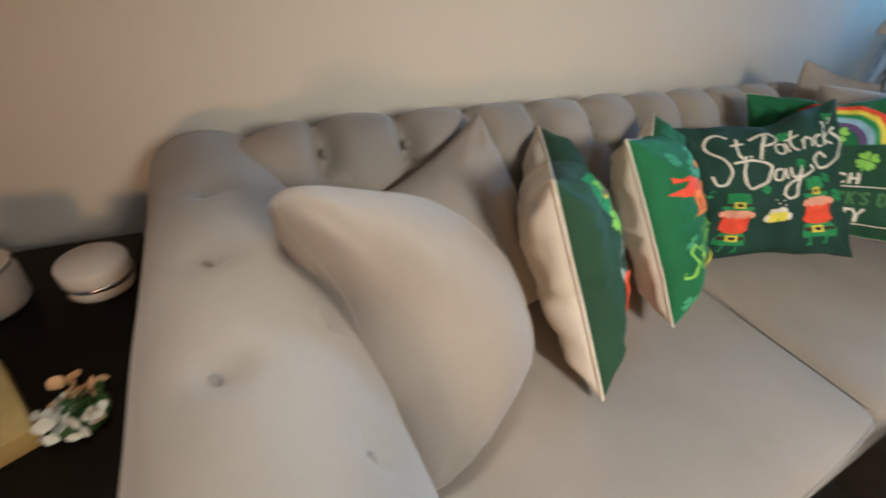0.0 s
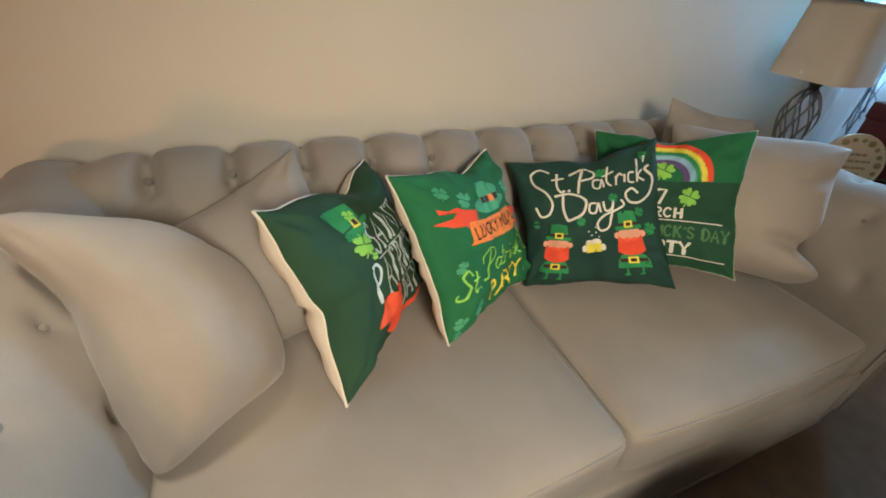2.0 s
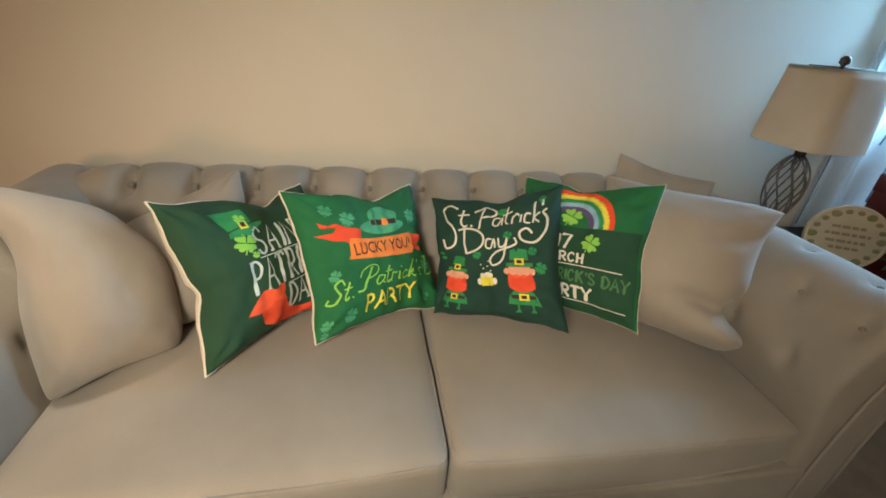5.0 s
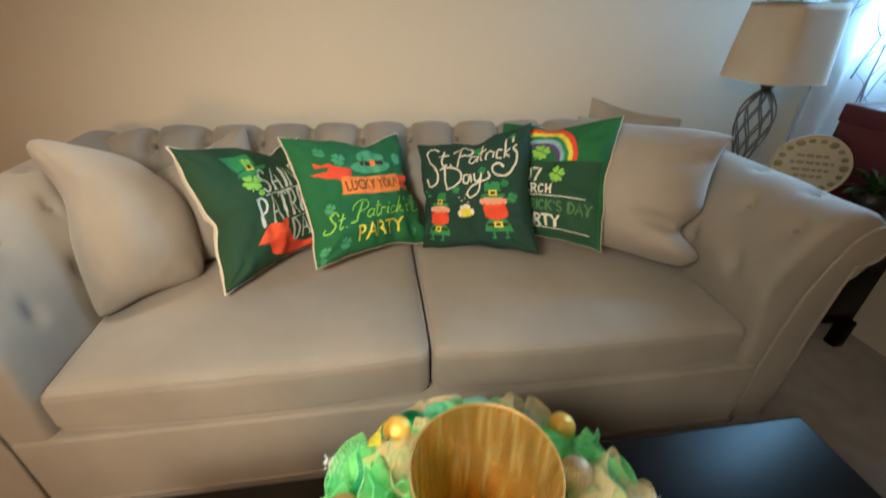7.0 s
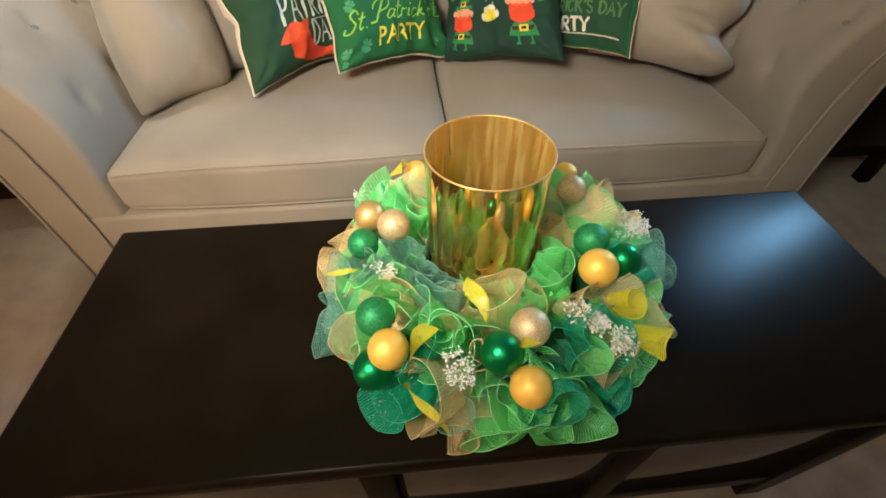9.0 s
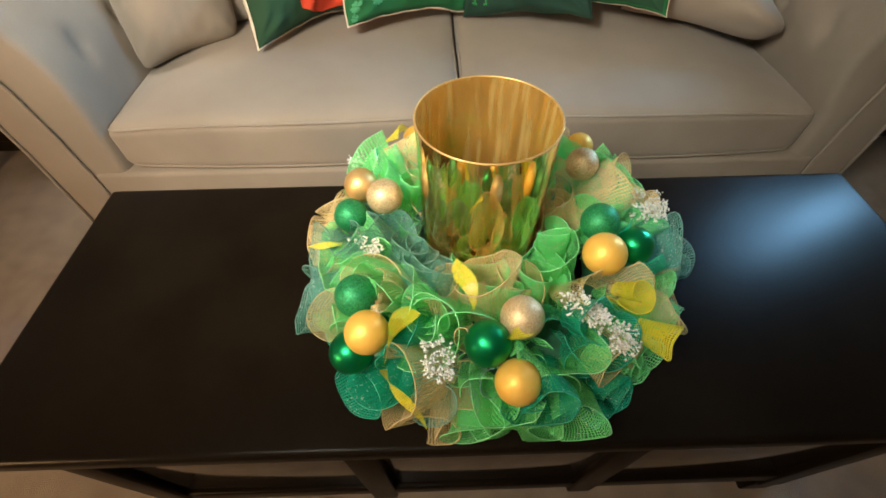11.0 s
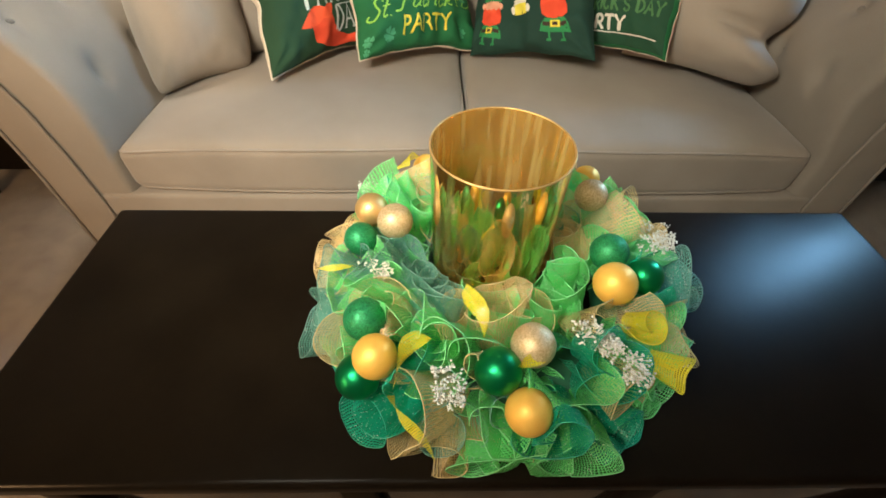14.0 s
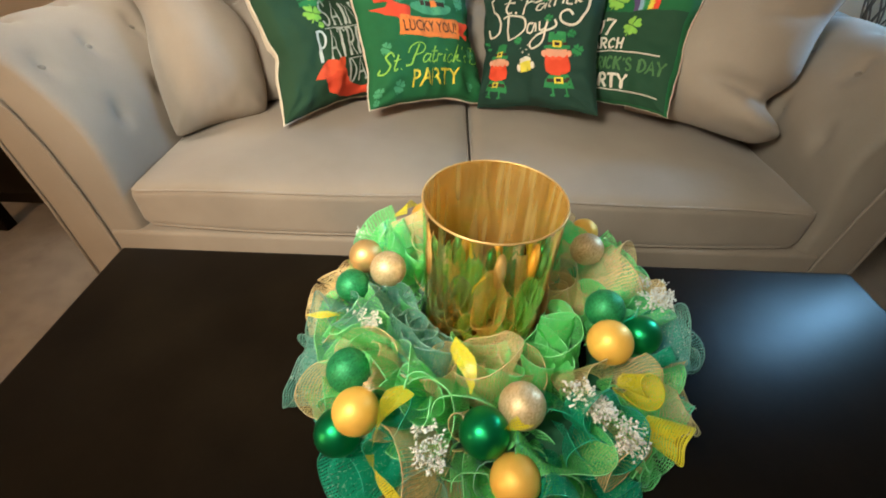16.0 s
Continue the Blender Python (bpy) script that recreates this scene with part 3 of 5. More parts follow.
def buttons():
    bp = resample([(0, y, z) for y, z in BACK], 200)
    for a, z in BACK_BUTTONS:
        p = min((q for q in bp if q.y < 0.85), key=lambda q: abs(q.z - z))
        bm = bmesh.new()
        bmesh.ops.create_uvsphere(bm, u_segments=14, v_segments=8, radius=0.011, matrix=Matrix.Translation((a, p.y + 0.024, p.z - 0.016)) @ Matrix.Diagonal((1, 0.6, 1, 1)))
        part("button", bm, M_BUTTON, backrest)
    for side in (-1, 1):
        for y, x, z in ARM_BUTTONS:
            up = max(0.0, min(1.0, (z - 0.62) / 0.19))
            at = Vector((side * (x + 0.021 * (1 - up) + 0.011 * up + 0.012 * max(0.0, 1 - y / 0.75)), y, z - 0.022 * up))
            bm = bmesh.new()
            bmesh.ops.create_uvsphere(bm, u_segments=14, v_segments=8, radius=0.0095, matrix=Matrix.Translation(at) @ Matrix.Diagonal((0.8, 1, 0.8, 1)))
            part("button", bm, M_BUTTON, arms[side])


buttons()


# ---- pillows ----
class Pillow:
    """A stuffed square cover between four corners (top left, top right, bottom right, bottom left)."""

    def __init__(self, corners, thick, pinch=0.07, power=0.5, seed=0.0, wrinkle=0.004, blunt=0.0, shape=None):
        self.c = [Vector(p) for p in corners]
        self.thick, self.pinch, self.power, self.seed, self.wrinkle, self.blunt = thick, pinch, power, seed, wrinkle, blunt
        self.shape = shape
        x = (self.c[1] + self.c[2] - self.c[0] - self.c[3])
        y = (self.c[0] + self.c[1] - self.c[2] - self.c[3])
        self.n = x.cross(y).normalized()
        self.mid = sum(self.c, Vector()) / 4

    def at(self, s, t, face, lift=0.0):
        s, t = max(-1, min(1, s)), max(-1, min(1, t))
        a = s * (1 - self.pinch * (1 - t * t))
        b = t * (1 - self.pinch * (1 - s * s))
        k = 1 - self.blunt * (s * t) ** 4
        push = 0.0
        if self.shape:
            a, b, push = self.shape(a, b, s, t)
        u, v = (a * k + 1) / 2, (b * k + 1) / 2
        p = self.c[0].lerp(self.c[1], u).lerp(self.c[3].lerp(self.c[2], u), 1 - v)
        h = self.thick / 2 * (max(0, 1 - s * s) * max(0, 1 - t * t)) ** self.power * (1 + push)
        w = self.wrinkle * noise.noise((s * 2.6 + self.seed, t * 2.6, self.seed * 1.7 + face))
        w += 0.5 * self.wrinkle * noise.noise((s * 7 + self.seed, t * 7, self.seed + 3 * face))
        cx, cy = 1 - abs(s), 1 - abs(t)
        fold = math.sin(9 * math.atan2(cy + 0.02, cx + 0.02) + self.seed * 3) * math.exp(-((cx * cx + cy * cy) / 0.16))
        w += self.wrinkle * 0.8 * fold
        return p + self.n * face * (h + w * min(1.0, (1 - s * s) * (1 - t * t) * 8) + lift)

    def half(self, face, n=44):
        def fn(u, v):
            s, t = math.sin((u - 0.5) * math.pi), math.sin((v - 0.5) * math.pi)
            return self.at(s, t, face)
        bm = grid_mesh(fn, n, n)
        if face < 0:
            bmesh.ops.reverse_faces(bm, faces=bm.faces)
        return bm

    def seam(self, k=30):
        e = []
        ls = [math.sin((i / k - 0.5) * math.pi) for i in range(k)]
        e += [self.at(s, 1, 1) for s in ls] + [self.at(1, -t, 1) for t in ls] + [self.at(-s, -1, 1) for s in ls] + [self.at(-1, t, 1) for t in ls]
        return e

    def decal(self, name, bm, material, thing, lift=0.0012, limit=0.048, label=""):
        """Wrap a flat shape, drawn in the cover's own coordinates, over the front of the pillow."""
        bmesh.ops.remove_doubles(bm, verts=bm.verts, dist=1e-5)
        bmesh.ops.triangulate(bm, faces=bm.faces)
        for _ in range(5):
            long = [e for e in bm.edges if e.calc_length() > limit]
            if not long:
                break
            bmesh.ops.subdivide_edges(bm, edges=long, cuts=1)
            bmesh.ops.triangulate(bm, faces=bm.faces)
        for v in bm.verts:
            v.co = self.at(v.co.x, v.co.y, 1, lift + 0.0008)
        bmesh.ops.recalc_face_normals(bm, faces=bm.faces)
        ob = part(name, bm, material, None, label)
        return under(ob, thing)


def slack(seed, kink=0.0, notch=0.0, where=0.0):
    """Uneven borders and puckers of a loosely filled cover."""
    def shape(a, b, s, t):
        a += abs(s) ** 3 * 0.035 * noise.noise((t * 2.3 + seed, math.copysign(3.0, s), 0.5)) + abs(s) ** 3 * 0.012 * noise.noise((t * 8 + seed, math.copysign(3.0, s), 1.5))
        b += abs(t) ** 3 * 0.035 * noise.noise((s * 2.3 + seed, math.copysign(6.0, t), 2.5)) + abs(t) ** 3 * 0.012 * noise.noise((s * 8 + seed, math.copysign(6.0, t), 3.5))
        if s < 0:
            a += kink * s * s * math.exp(-((t + 0.12) / 0.16) ** 2)
        b -= notch * max(0.0, t) ** 3 * math.exp(-((s - where) / 0.30) ** 2)
        rim = max(abs(s), abs(t))
        along = t if abs(s) > abs(t) else s
        pucker = max(0.0, rim - 0.35) / 0.65 * noise.noise((along * 5.5 + seed * 2, math.copysign(1.0, s) + math.copysign(2.5, t), 4.0))
        return a, b, 0.42 * pucker
    return shape


def poly(*shapes):
    bm = bmesh.new()
    for pts in shapes:
        bm.faces.new([bm.verts.new((x, y, 0)) for x, y in pts])
    return bm


def disc(x, y, rx, ry=None, n=20, turn=0.0):
    ry = ry or rx
    c, s = math.cos(turn), math.sin(turn)
    return [(x + rx * math.cos(a) * c - ry * math.sin(a) * s, y + rx * math.cos(a) * s + ry * math.sin(a) * c) for a in [k * math.tau / n for k in range(n)]]


def rect(x0, x1, y0, y1, skew=0.0):
    return [(x0, y0), (x1, y0 + skew), (x1, y1 + skew), (x0, y1)]


def clover(x, y, r, leaves=4, turn=0.4):
    """Heart-shaped leaves round a centre, with a short stem."""
    out = []
    for k in range(leaves):
        a = turn + k * math.tau / leaves
        pts = [(x + 0.05 * r * math.cos(a), y + 0.05 * r * math.sin(a))]
        for i in range(13):
            q = -0.70 + 1.40 * i / 12
            rad = r * (1 - 0.2 * math.exp(-(q / 0.13) ** 2)) * (1 - (abs(q) / 0.76) ** 4) ** 0.4
            pts.append((x + rad * math.cos(a + q), y + rad * math.sin(a + q)))
        out.append(pts)
    a = turn + math.tau / leaves / 2 - math.pi
    c, d = math.cos(a), math.sin(a)
    w = 0.06 * r
    out.append([(x + d * w, y - c * w), (x + c * 1.15 * r + d * w, y + d * 1.15 * r - c * w), (x + c * 1.15 * r - d * w, y + d * 1.15 * r + c * w), (x - d * w, y + c * w)])
    return out


def ribbon_line(pts, w):
    """A flat stroke of width w along points."""
    a, b = [], []
    for i, (x, y) in enumerate(pts):
        x0, y0 = pts[max(0, i - 1)]
        x1, y1 = pts[min(len(pts) - 1, i + 1)]
        l = math.hypot(x1 - x0, y1 - y0) or 1
        nx, ny = -(y1 - y0) / l * w / 2, (x1 - x0) / l * w / 2
        a.append((x + nx, y + ny))
        b.append((x - nx, y - ny))
    return [[a[i], a[i + 1], b[i + 1], b[i]] for i in range(len(pts) - 1)]


def arc(x, y, r, a0, a1, w, n=18):
    return ribbon_line([(x + r * math.cos(radians(a0 + (a1 - a0) * k / n)), y + r * math.sin(radians(a0 + (a1 - a0) * k / n))) for k in range(n + 1)], w)


def letters(text, x, y, height, width, turn=0.0, shear=0.0, weight=0.0):
    """Flat lettering from the built-in font, fitted to a width and a height."""
    cu = bpy.data.curves.new("lettering", "FONT")
    cu.body, cu.size, cu.shear, cu.offset = text, 1.0, shear, weight
    cu.resolution_u = 3
    ob = bpy.data.objects.new("lettering", cu)
    scene.collection.objects.link(ob)
    dg = bpy.context.evaluated_depsgraph_get()
    me = bpy.data.meshes.new_from_object(ob.evaluated_get(dg))
    bm = bmesh.new()
    bm.from_mesh(me)
    bpy.data.meshes.remove(me)
    bpy.data.objects.remove(ob)
    bpy.data.curves.remove(cu)
    xs = [v.co.x for v in bm.verts]
    x0, x1 = min(xs), max(xs)
    c, s = math.cos(radians(turn)), math.sin(radians(turn))
    for v in bm.verts:
        px, py = (v.co.x - x0) / (x1 - x0) * width, v.co.y * height / 0.69
        v.co = Vector((x + px * c - py * s, y + px * s + py * c, 0))
    return bm


GLYPHS = {}
GLYPHS["S"] = [[(0.86, 0.80), (0.60, 1.0), (0.26, 0.95), (0.10, 0.75), (0.30, 0.56), (0.66, 0.45), (0.90, 0.25), (0.70, 0.03), (0.34, 0.0), (0.08, 0.20)]]
GLYPHS["A"] = [[(0.0, 0.0), (0.5, 1.0), (1.0, 0.0)], [(0.19, 0.36), (0.81, 0.36)]]
GLYPHS["I"] = [[(0.5, 0.0), (0.5, 1.0)]]
GLYPHS["N"] = [[(0.05, 0.0), (0.05, 1.0), (0.95, 0.0), (0.95, 1.0)]]
GLYPHS["T"] = [[(0.5, 0.0), (0.5, 1.0)], [(0.0, 0.88), (0.0, 1.0), (1.0, 1.0), (1.0, 0.88)]]
GLYPHS["P"] = [[(0.12, 0.0), (0.12, 1.0)], [(0.12, 1.0), (0.62, 1.0), (0.92, 0.86), (0.92, 0.62), (0.62, 0.47), (0.12, 0.47)]]
GLYPHS["R"] = GLYPHS["P"] + [[(0.45, 0.47), (0.98, 0.0)]]
GLYPHS["C"] = [[(0.92, 0.78), (0.66, 1.0), (0.32, 0.95), (0.08, 0.65), (0.08, 0.35), (0.32, 0.05), (0.66, 0.0), (0.92, 0.22)]]
GLYPHS["K"] = [[(0.12, 0.0), (0.12, 1.0)], [(0.92, 1.0), (0.12, 0.42)], [(0.36, 0.60), (0.98, 0.0)]]
GLYPHS["D"] = [[(0.12, 0.0), (0.12, 1.0)], [(0.12, 1.0), (0.52, 1.0), (0.94, 0.70), (0.94, 0.30), (0.52, 0.0), (0.12, 0.0)]]
GLYPHS["Y"] = [[(0.0, 1.0), (0.5, 0.5), (1.0, 1.0)], [(0.5, 0.5), (0.5, 0.0)]]
GLYPHS["M"] = [[(0.0, 0.0), (0.08, 1.0), (0.5, 0.25), (0.92, 1.0), (1.0, 0.0)]]
GLYPHS["H"] = [[(0.1, 0.0), (0.1, 1.0)], [(0.9, 0.0), (0.9, 1.0)], [(0.1, 0.5), (0.9, 0.5)]]
GLYPHS["1"] = [[(0.25, 0.82), (0.55, 1.0), (0.55, 0.0)]]
GLYPHS["7"] = [[(0.05, 0.88), (0.05, 1.0), (0.95, 1.0), (0.35, 0.0)]]
GLYPHS["."] = [[(0.4, 0.0), (0.6, 0.0)]]
GLYPHS["'"] = [[(0.55, 1.0), (0.45, 0.75)]]
NARROW = {"I": 0.45, "1": 0.6, ".": 0.4, "'": 0.4, " ": 0.55, "M": 1.25}


def serif_word(text, x, y, height, width, w, turn=0.0, shear=0.0):
    """Narrow lettering with thin strokes and short feet, drawn stroke by stroke."""
    total = sum(NARROW.get(ch, 1.0) for ch in text)
    step = width / total
    c, d = math.cos(radians(turn)), math.sin(radians(turn))
    quads, cx = [], 0.0

    def place(px, py):
        px += shear * py
        return (x + px * c - py * d, y + px * d + py * c)
    for ch in text:
        adv = NARROW.get(ch, 1.0) * step
        gw = adv * 0.76
        for line in GLYPHS.get(ch, []):
            pts = [(cx + gx * gw, gy * height) for gx, gy in line]
            if len(pts) > 5:
                pts = [(v.x, v.y) for v in resample([(a, b, 0) for a, b in pts], 22)]
            upright = len(pts) == 2 and abs(pts[0][0] - pts[1][0]) < 1e-6
            quads += ribbon_line([place(*p) for p in pts], w * (1.25 if upright else 0.9))
            for (gx, gy), p in ((line[0], pts[0]), (line[-1], pts[-1])):
                if gy in (0.0, 1.0) and ch not in "CSD.'":
                    quads += ribbon_line([place(p[0] - 0.16 * gw, p[1]), place(p[0] + 0.16 * gw, p[1])], w * 0.8)
        cx += adv
    return poly(*quads)


def cursive(pl, thing, material, points, w):
    line = [(v.x, v.y) for v in resample([(x, y, 0) for x, y in points], 30)]
    pl.decal("script_stroke", poly(*ribbon_line(line, w)), material, thing)


def pillow_thing(name, pl, front, back, label, category, group, seam=None, fat=0.0018):
    low = min(pl.c, key=lambda p: p.z)
    thing = empty(name, (pl.mid.x, pl.mid.y, low.z), label, category, group)
    under(part("front_cover", pl.half(1), front), thing)
    under(part("back_cover", pl.half(-1), back), thing)
    under(part("seam", tube(pl.seam(), fat, 6, closed=True), seam or back), thing)
    return thing


def plump_side(a, b, s, t):
    """A cover whose one side bulges out while its upper corner stays slack."""
    if s > 0:
        a += 0.20 * s * s * max(0.0, 1 - (t + 0.15) ** 2)
    else:
        a += 0.17 * s * s * math.exp(-((t - 0.30) / 0.34) ** 2)
        b -= 0.09 * s ** 4 * max(0.0, t) ** 4
    b -= 0.10 * max(0.0, s) ** 2 * max(0.0, t) ** 2
    soft = max(0.0, s) ** 2 * max(0.0, t) ** 2
    return a - 0.30 * soft, b - 0.22 * soft, 0.12 * s * (1 - t * t)


def folded_corner(a, b, s, t):
    """A cover squeezed by the arm: a crease above one lower corner, the upper corner drooping over."""
    side = max(0.0, s) ** 3
    a -= side * 0.24 * math.exp(-((t + 0.42) / 0.20) ** 2)
    a += side * 0.06 * math.exp(-((t + 0.80) / 0.22) ** 2)
    a += side * 0.13 * max(0.0, t) ** 3
    corner = max(0.0, s) ** 4 * max(0.0, -t) ** 4
    a -= 0.12 * corner
    b += 0.15 * corner
    b -= side * 0.10 * max(0.0, t) ** 2
    crease = max(0.0, min(1.0, (s - 0.05) / 0.6)) * math.exp(-((t + 0.46 - 0.10 * (1 - s)) / 0.085) ** 2)
    lobe = max(0.0, s) ** 2 * math.exp(-((t + 0.78) / 0.2) ** 2)
    top = max(0.0, min(1.0, (s - 0.3) / 0.6)) * math.exp(-((t - 0.55 + 0.25 * (1 - s)) / 0.10) ** 2)
    return a, b, -0.48 * crease + 0.70 * lobe - 0.28 * top


def beige(corners, thick, seed, label, pinch=0.06, shape=None, blunt=0.05):
    pl = Pillow(corners, thick, pinch + 0.06, 0.46, seed, 0.007, blunt, shape)
    return pillow_thing("back_pillow", pl, M_VELVET2, M_VELVET2, label, "pillow", "oatmeal pillows on the sofa", fat=0.0012)


beige([(-0.86, 0.70, 0.70), (-0.53, 0.775, 0.865), (-0.40, 0.52, 0.51), (-0.77, 0.43, 0.49)], 0.21, 2.0, "plain oatmeal velvet pillow leaning on the sofa back")
beige([(-1.02, 0.485, 0.938), (-0.72, 0.60, 0.80), (-0.63, 0.40, 0.485), (-0.865, 0.24, 0.452)], 0.31, 5.0, "plump oatmeal velvet pillow against the rolled arm", 0.06, plump_side, 0.11)
beige([(0.70, 0.79, 0.945), (1.01, 0.66, 0.885), (0.93, 0.52, 0.52), (0.60, 0.66, 0.50)], 0.12, 8.0, "oatmeal velvet pillow standing behind another pillow")
beige([(0.60, 0.68, 0.90), (0.93, 0.36, 0.935), (0.845, 0.175, 0.515), (0.52, 0.50, 0.50)], 0.31, 11.0, "plump oatmeal velvet pillow with a folded lower corner", 0.05, folded_corner)

GREEN_GROUP = "green holiday pillows"
p1 = Pillow([(-0.632, 0.41, 0.89), (-0.365, 0.765, 0.81), (-0.25, 0.60, 0.50), (-0.527, 0.259, 0.525)], 0.18, 0.11, 0.40, 1.0, 0.014, 0.0, slack(1.0, 0.07, 0.17, 0.26))
t1 = pillow_thing("throw_pillow", p1, M_G1, M_CREAM, "dark green pillow with white lettering and a red beard print", "pillow", GREEN_GROUP, fat=0.0034)
p1.decal("lettering", serif_word("SAINT", -0.30, 0.12, 0.38, 0.86, 0.034, 3, 0.10), M_INKS, t1)
p1.decal("lettering", serif_word("PATRICK'S", -0.46, -0.38, 0.42, 1.36, 0.036, 3, 0.06), M_INKS, t1)
p1.decal("rule_print", poly(*ribbon_line([(-0.30, 0.075), (0.60, 0.115)], 0.014), *ribbon_line([(0.00, -0.41), (0.62, -0.385)], 0.014)), M_INKS, t1)
p1.decal("lettering", serif_word("DAY", -0.02, -0.76, 0.33, 0.56, 0.036, 2, 0.06), M_INKS, t1)
p1.decal("hat_print", poly([(-0.63, 0.78), (-0.24, 0.80), (-0.20, 0.60), (-0.50, 0.52)], [(-0.54, 0.42), (-0.30, 0.42), (-0.08, 0.55), (-0.06, 0.60), (-0.20, 0.58), (-0.50, 0.50)]), M_INKG, t1)
p1.decal("buckle_print", poly(rect(-0.37, -0.28, 0.52, 0.64)), M_INKY, t1, 0.0018)
p1.decal("buckle_hole", poly(rect(-0.35, -0.30, 0.545, 0.615)), M_INKD, t1, 0.0024)
p1.decal("clover_print", poly(*clover(-0.40, 0.32, 0.14)), M_INKL, t1)
p1.decal("clover_print", poly(*clover(-0.33, 0.66, 0.07)), M_INKL, t1, 0.0022)
p1.decal("clover_print", poly(*clover(-0.34, 0.14, 0.05)), M_INKL, t1)
p1.decal("beard_print", poly([(-0.46, -0.56), (-0.10, -0.52), (-0.06, -0.66), (0.06, -0.80), (0.24, -0.86), (0.52, -0.80), (0.56, -0.92), (0.36, -0.97), (0.02, -0.97), (-0.20, -0.93), (-0.36, -0.82), (-0.43, -0.68)]), M_INKR, t1)
p1.decal("moustache_print", poly([(-0.60, -0.60), (-0.52, -0.50), (-0.44, -0.42), (-0.36, -0.37), (-0.28, -0.38), (-0.22, -0.42), (-0.14, -0.37), (-0.06, -0.38), (-0.09, -0.50), (-0.16, -0.58), (-0.26, -0.56), (-0.36, -0.62), (-0.48, -0.63)]), M_INKO2, t1, 0.002)

p2 = Pillow([(-0.378, 0.513, 0.882), (-0.026, 0.723, 0.828), (0.062, 0.53, 0.50), (-0.29, 0.314, 0.553)], 0.17, 0.11, 0.40, 4.0, 0.014, 0.0, slack(4.0, 0.02, 0.13, 0.28))
t2 = pillow_thing("throw_pillow", p2, M_G2, M_CREAM, "bright green pillow with an orange banner and party lettering", "pillow", GREEN_GROUP, fat=0.0028)
p2.decal("banner_print", poly([(-0.53, -0.03), (-0.20, -0.07), (0.20, -0.09), (0.56, -0.09), (0.61, 0.24), (0.24, 0.22), (-0.16, 0.22), (-0.47, 0.26)]), M_INKO, t2, 0.0014)
p2.decal("banner_tail", poly([(-0.40, 0.10), (-0.52, 0.22), (-0.70, 0.26), (-0.88, 0.35), (-0.66, 0.36), (-0.62, 0.42), (-0.80, 0.52), (-0.78, 0.44), (-0.62, 0.48), (-0.46, 0.42), (-0.28, 0.38), (-0.30, 0.24)]), M_INKR, t2)
p2.decal("banner_tail", poly([(0.56, -0.02), (0.76, -0.08), (0.72, 0.04), (0.84, 0.16), (0.60, 0.22)]), M_INKR, t2)
p2.decal("lettering", letters("LUCKY YOU!", -0.45, 0.005, 0.17, 0.98, -0.5, 0, 0.004), M_INKD, t2, 0.0022)
p2.decal("hat_print", poly(disc(0.10, 0.39, 0.38, 0.12), disc(0.15, 0.56, 0.25, 0.19)), M_INKM, t2)
p2.decal("hat_band", poly(rect(-0.08, 0.36, 0.42, 0.51)), M_INKD, t2, 0.002)
p2.decal("buckle_print", poly(rect(0.10, 0.19, 0.41, 0.52)), M_INKO, t2, 0.0028)
# copperplate words, stroke by stroke: a place along the line, then points in letter heights
BASE, CH = (-0.43, -0.48), 0.125


def copperplate(x, pts, w=0.020):
    cursive(p2, t2, M_INKL, [(BASE[0] + x + px * CH + 0.30 * py * CH, BASE[1] + py * CH + 0.02 * x) for px, py in pts], w)


copperplate(0.00, [(0.9, 2.3), (0.5, 0.9), (0.2, -0.1), (-0.5, -0.2)], 0.030)
copperplate(0.00, [(-0.4, 1.3), (-0.1, 2.1), (0.8, 2.5), (1.7, 2.2), (1.6, 1.4), (0.7, 1.0)])
copperplate(0.22, [(0.9, 0.9), (0.3, 1.0), (0.0, 0.4), (0.3, 0.0), (0.8, 0.5), (0.9, 1.0), (0.8, 0.2), (1.1, 0.1)])
copperplate(0.37, [(0.3, 2.0), (0.1, 0.6), (0.3, 0.0), (0.7, 0.3)], 0.026)
copperplate(0.36, [(-0.1, 1.3), (0.8, 1.4)])
copperplate(0.47, [(0.0, 0.0), (0.1, 1.0), (0.4, 0.9), (0.7, 1.0)])
copperplate(0.58, [(0.2, 1.0), (0.1, 0.2), (0.4, 0.1)], 0.026)
copperplate(0.58, [(0.35, 1.5), (0.40, 1.6)], 0.030)
copperplate(0.66, [(0.8, 0.8), (0.4, 1.0), (0.0, 0.4), (0.4, 0.0), (0.8, 0.3)])
copperplate(0.79, [(0.4, 2.2), (0.1, 0.8), (0.0, 0.0)], 0.026)
copperplate(0.79, [(0.1, 0.5), (0.6, 1.0), (0.5, 0.6), (0.2, 0.5), (0.7, 0.0), (0.9, 0.2)])
copperplate(0.93, [(0.2, 2.1), (0.1, 1.7)])
copperplate(0.98, [(0.6, 0.9), (0.2, 0.9), (0.3, 0.5), (0.4, 0.1), (0.0, 0.1)])
copperplate(1.14, [(0.5, 2.2), (0.2, 0.8), (0.0, 0.1), (0.7, 0.0), (1.5, 0.6), (1.6, 1.7), (1.0, 2.3), (0.0, 2.2)])
copperplate(-0.40, [(0.9, 1.0), (0.6, 1.6), (0.0, 1.2), (0.2, 0.6), (0.6, 0.0), (0.2, -0.7), (-0.5, -0.5), (-0.4, -0.1)], 0.026)
copperplate(-0.24, [(0.2, 1.2), (-0.1, 0.0), (0.0, -0.6), (0.4, -0.4)], 0.026)
copperplate(-0.25, [(-0.3, 0.5), (0.6, 0.6)])
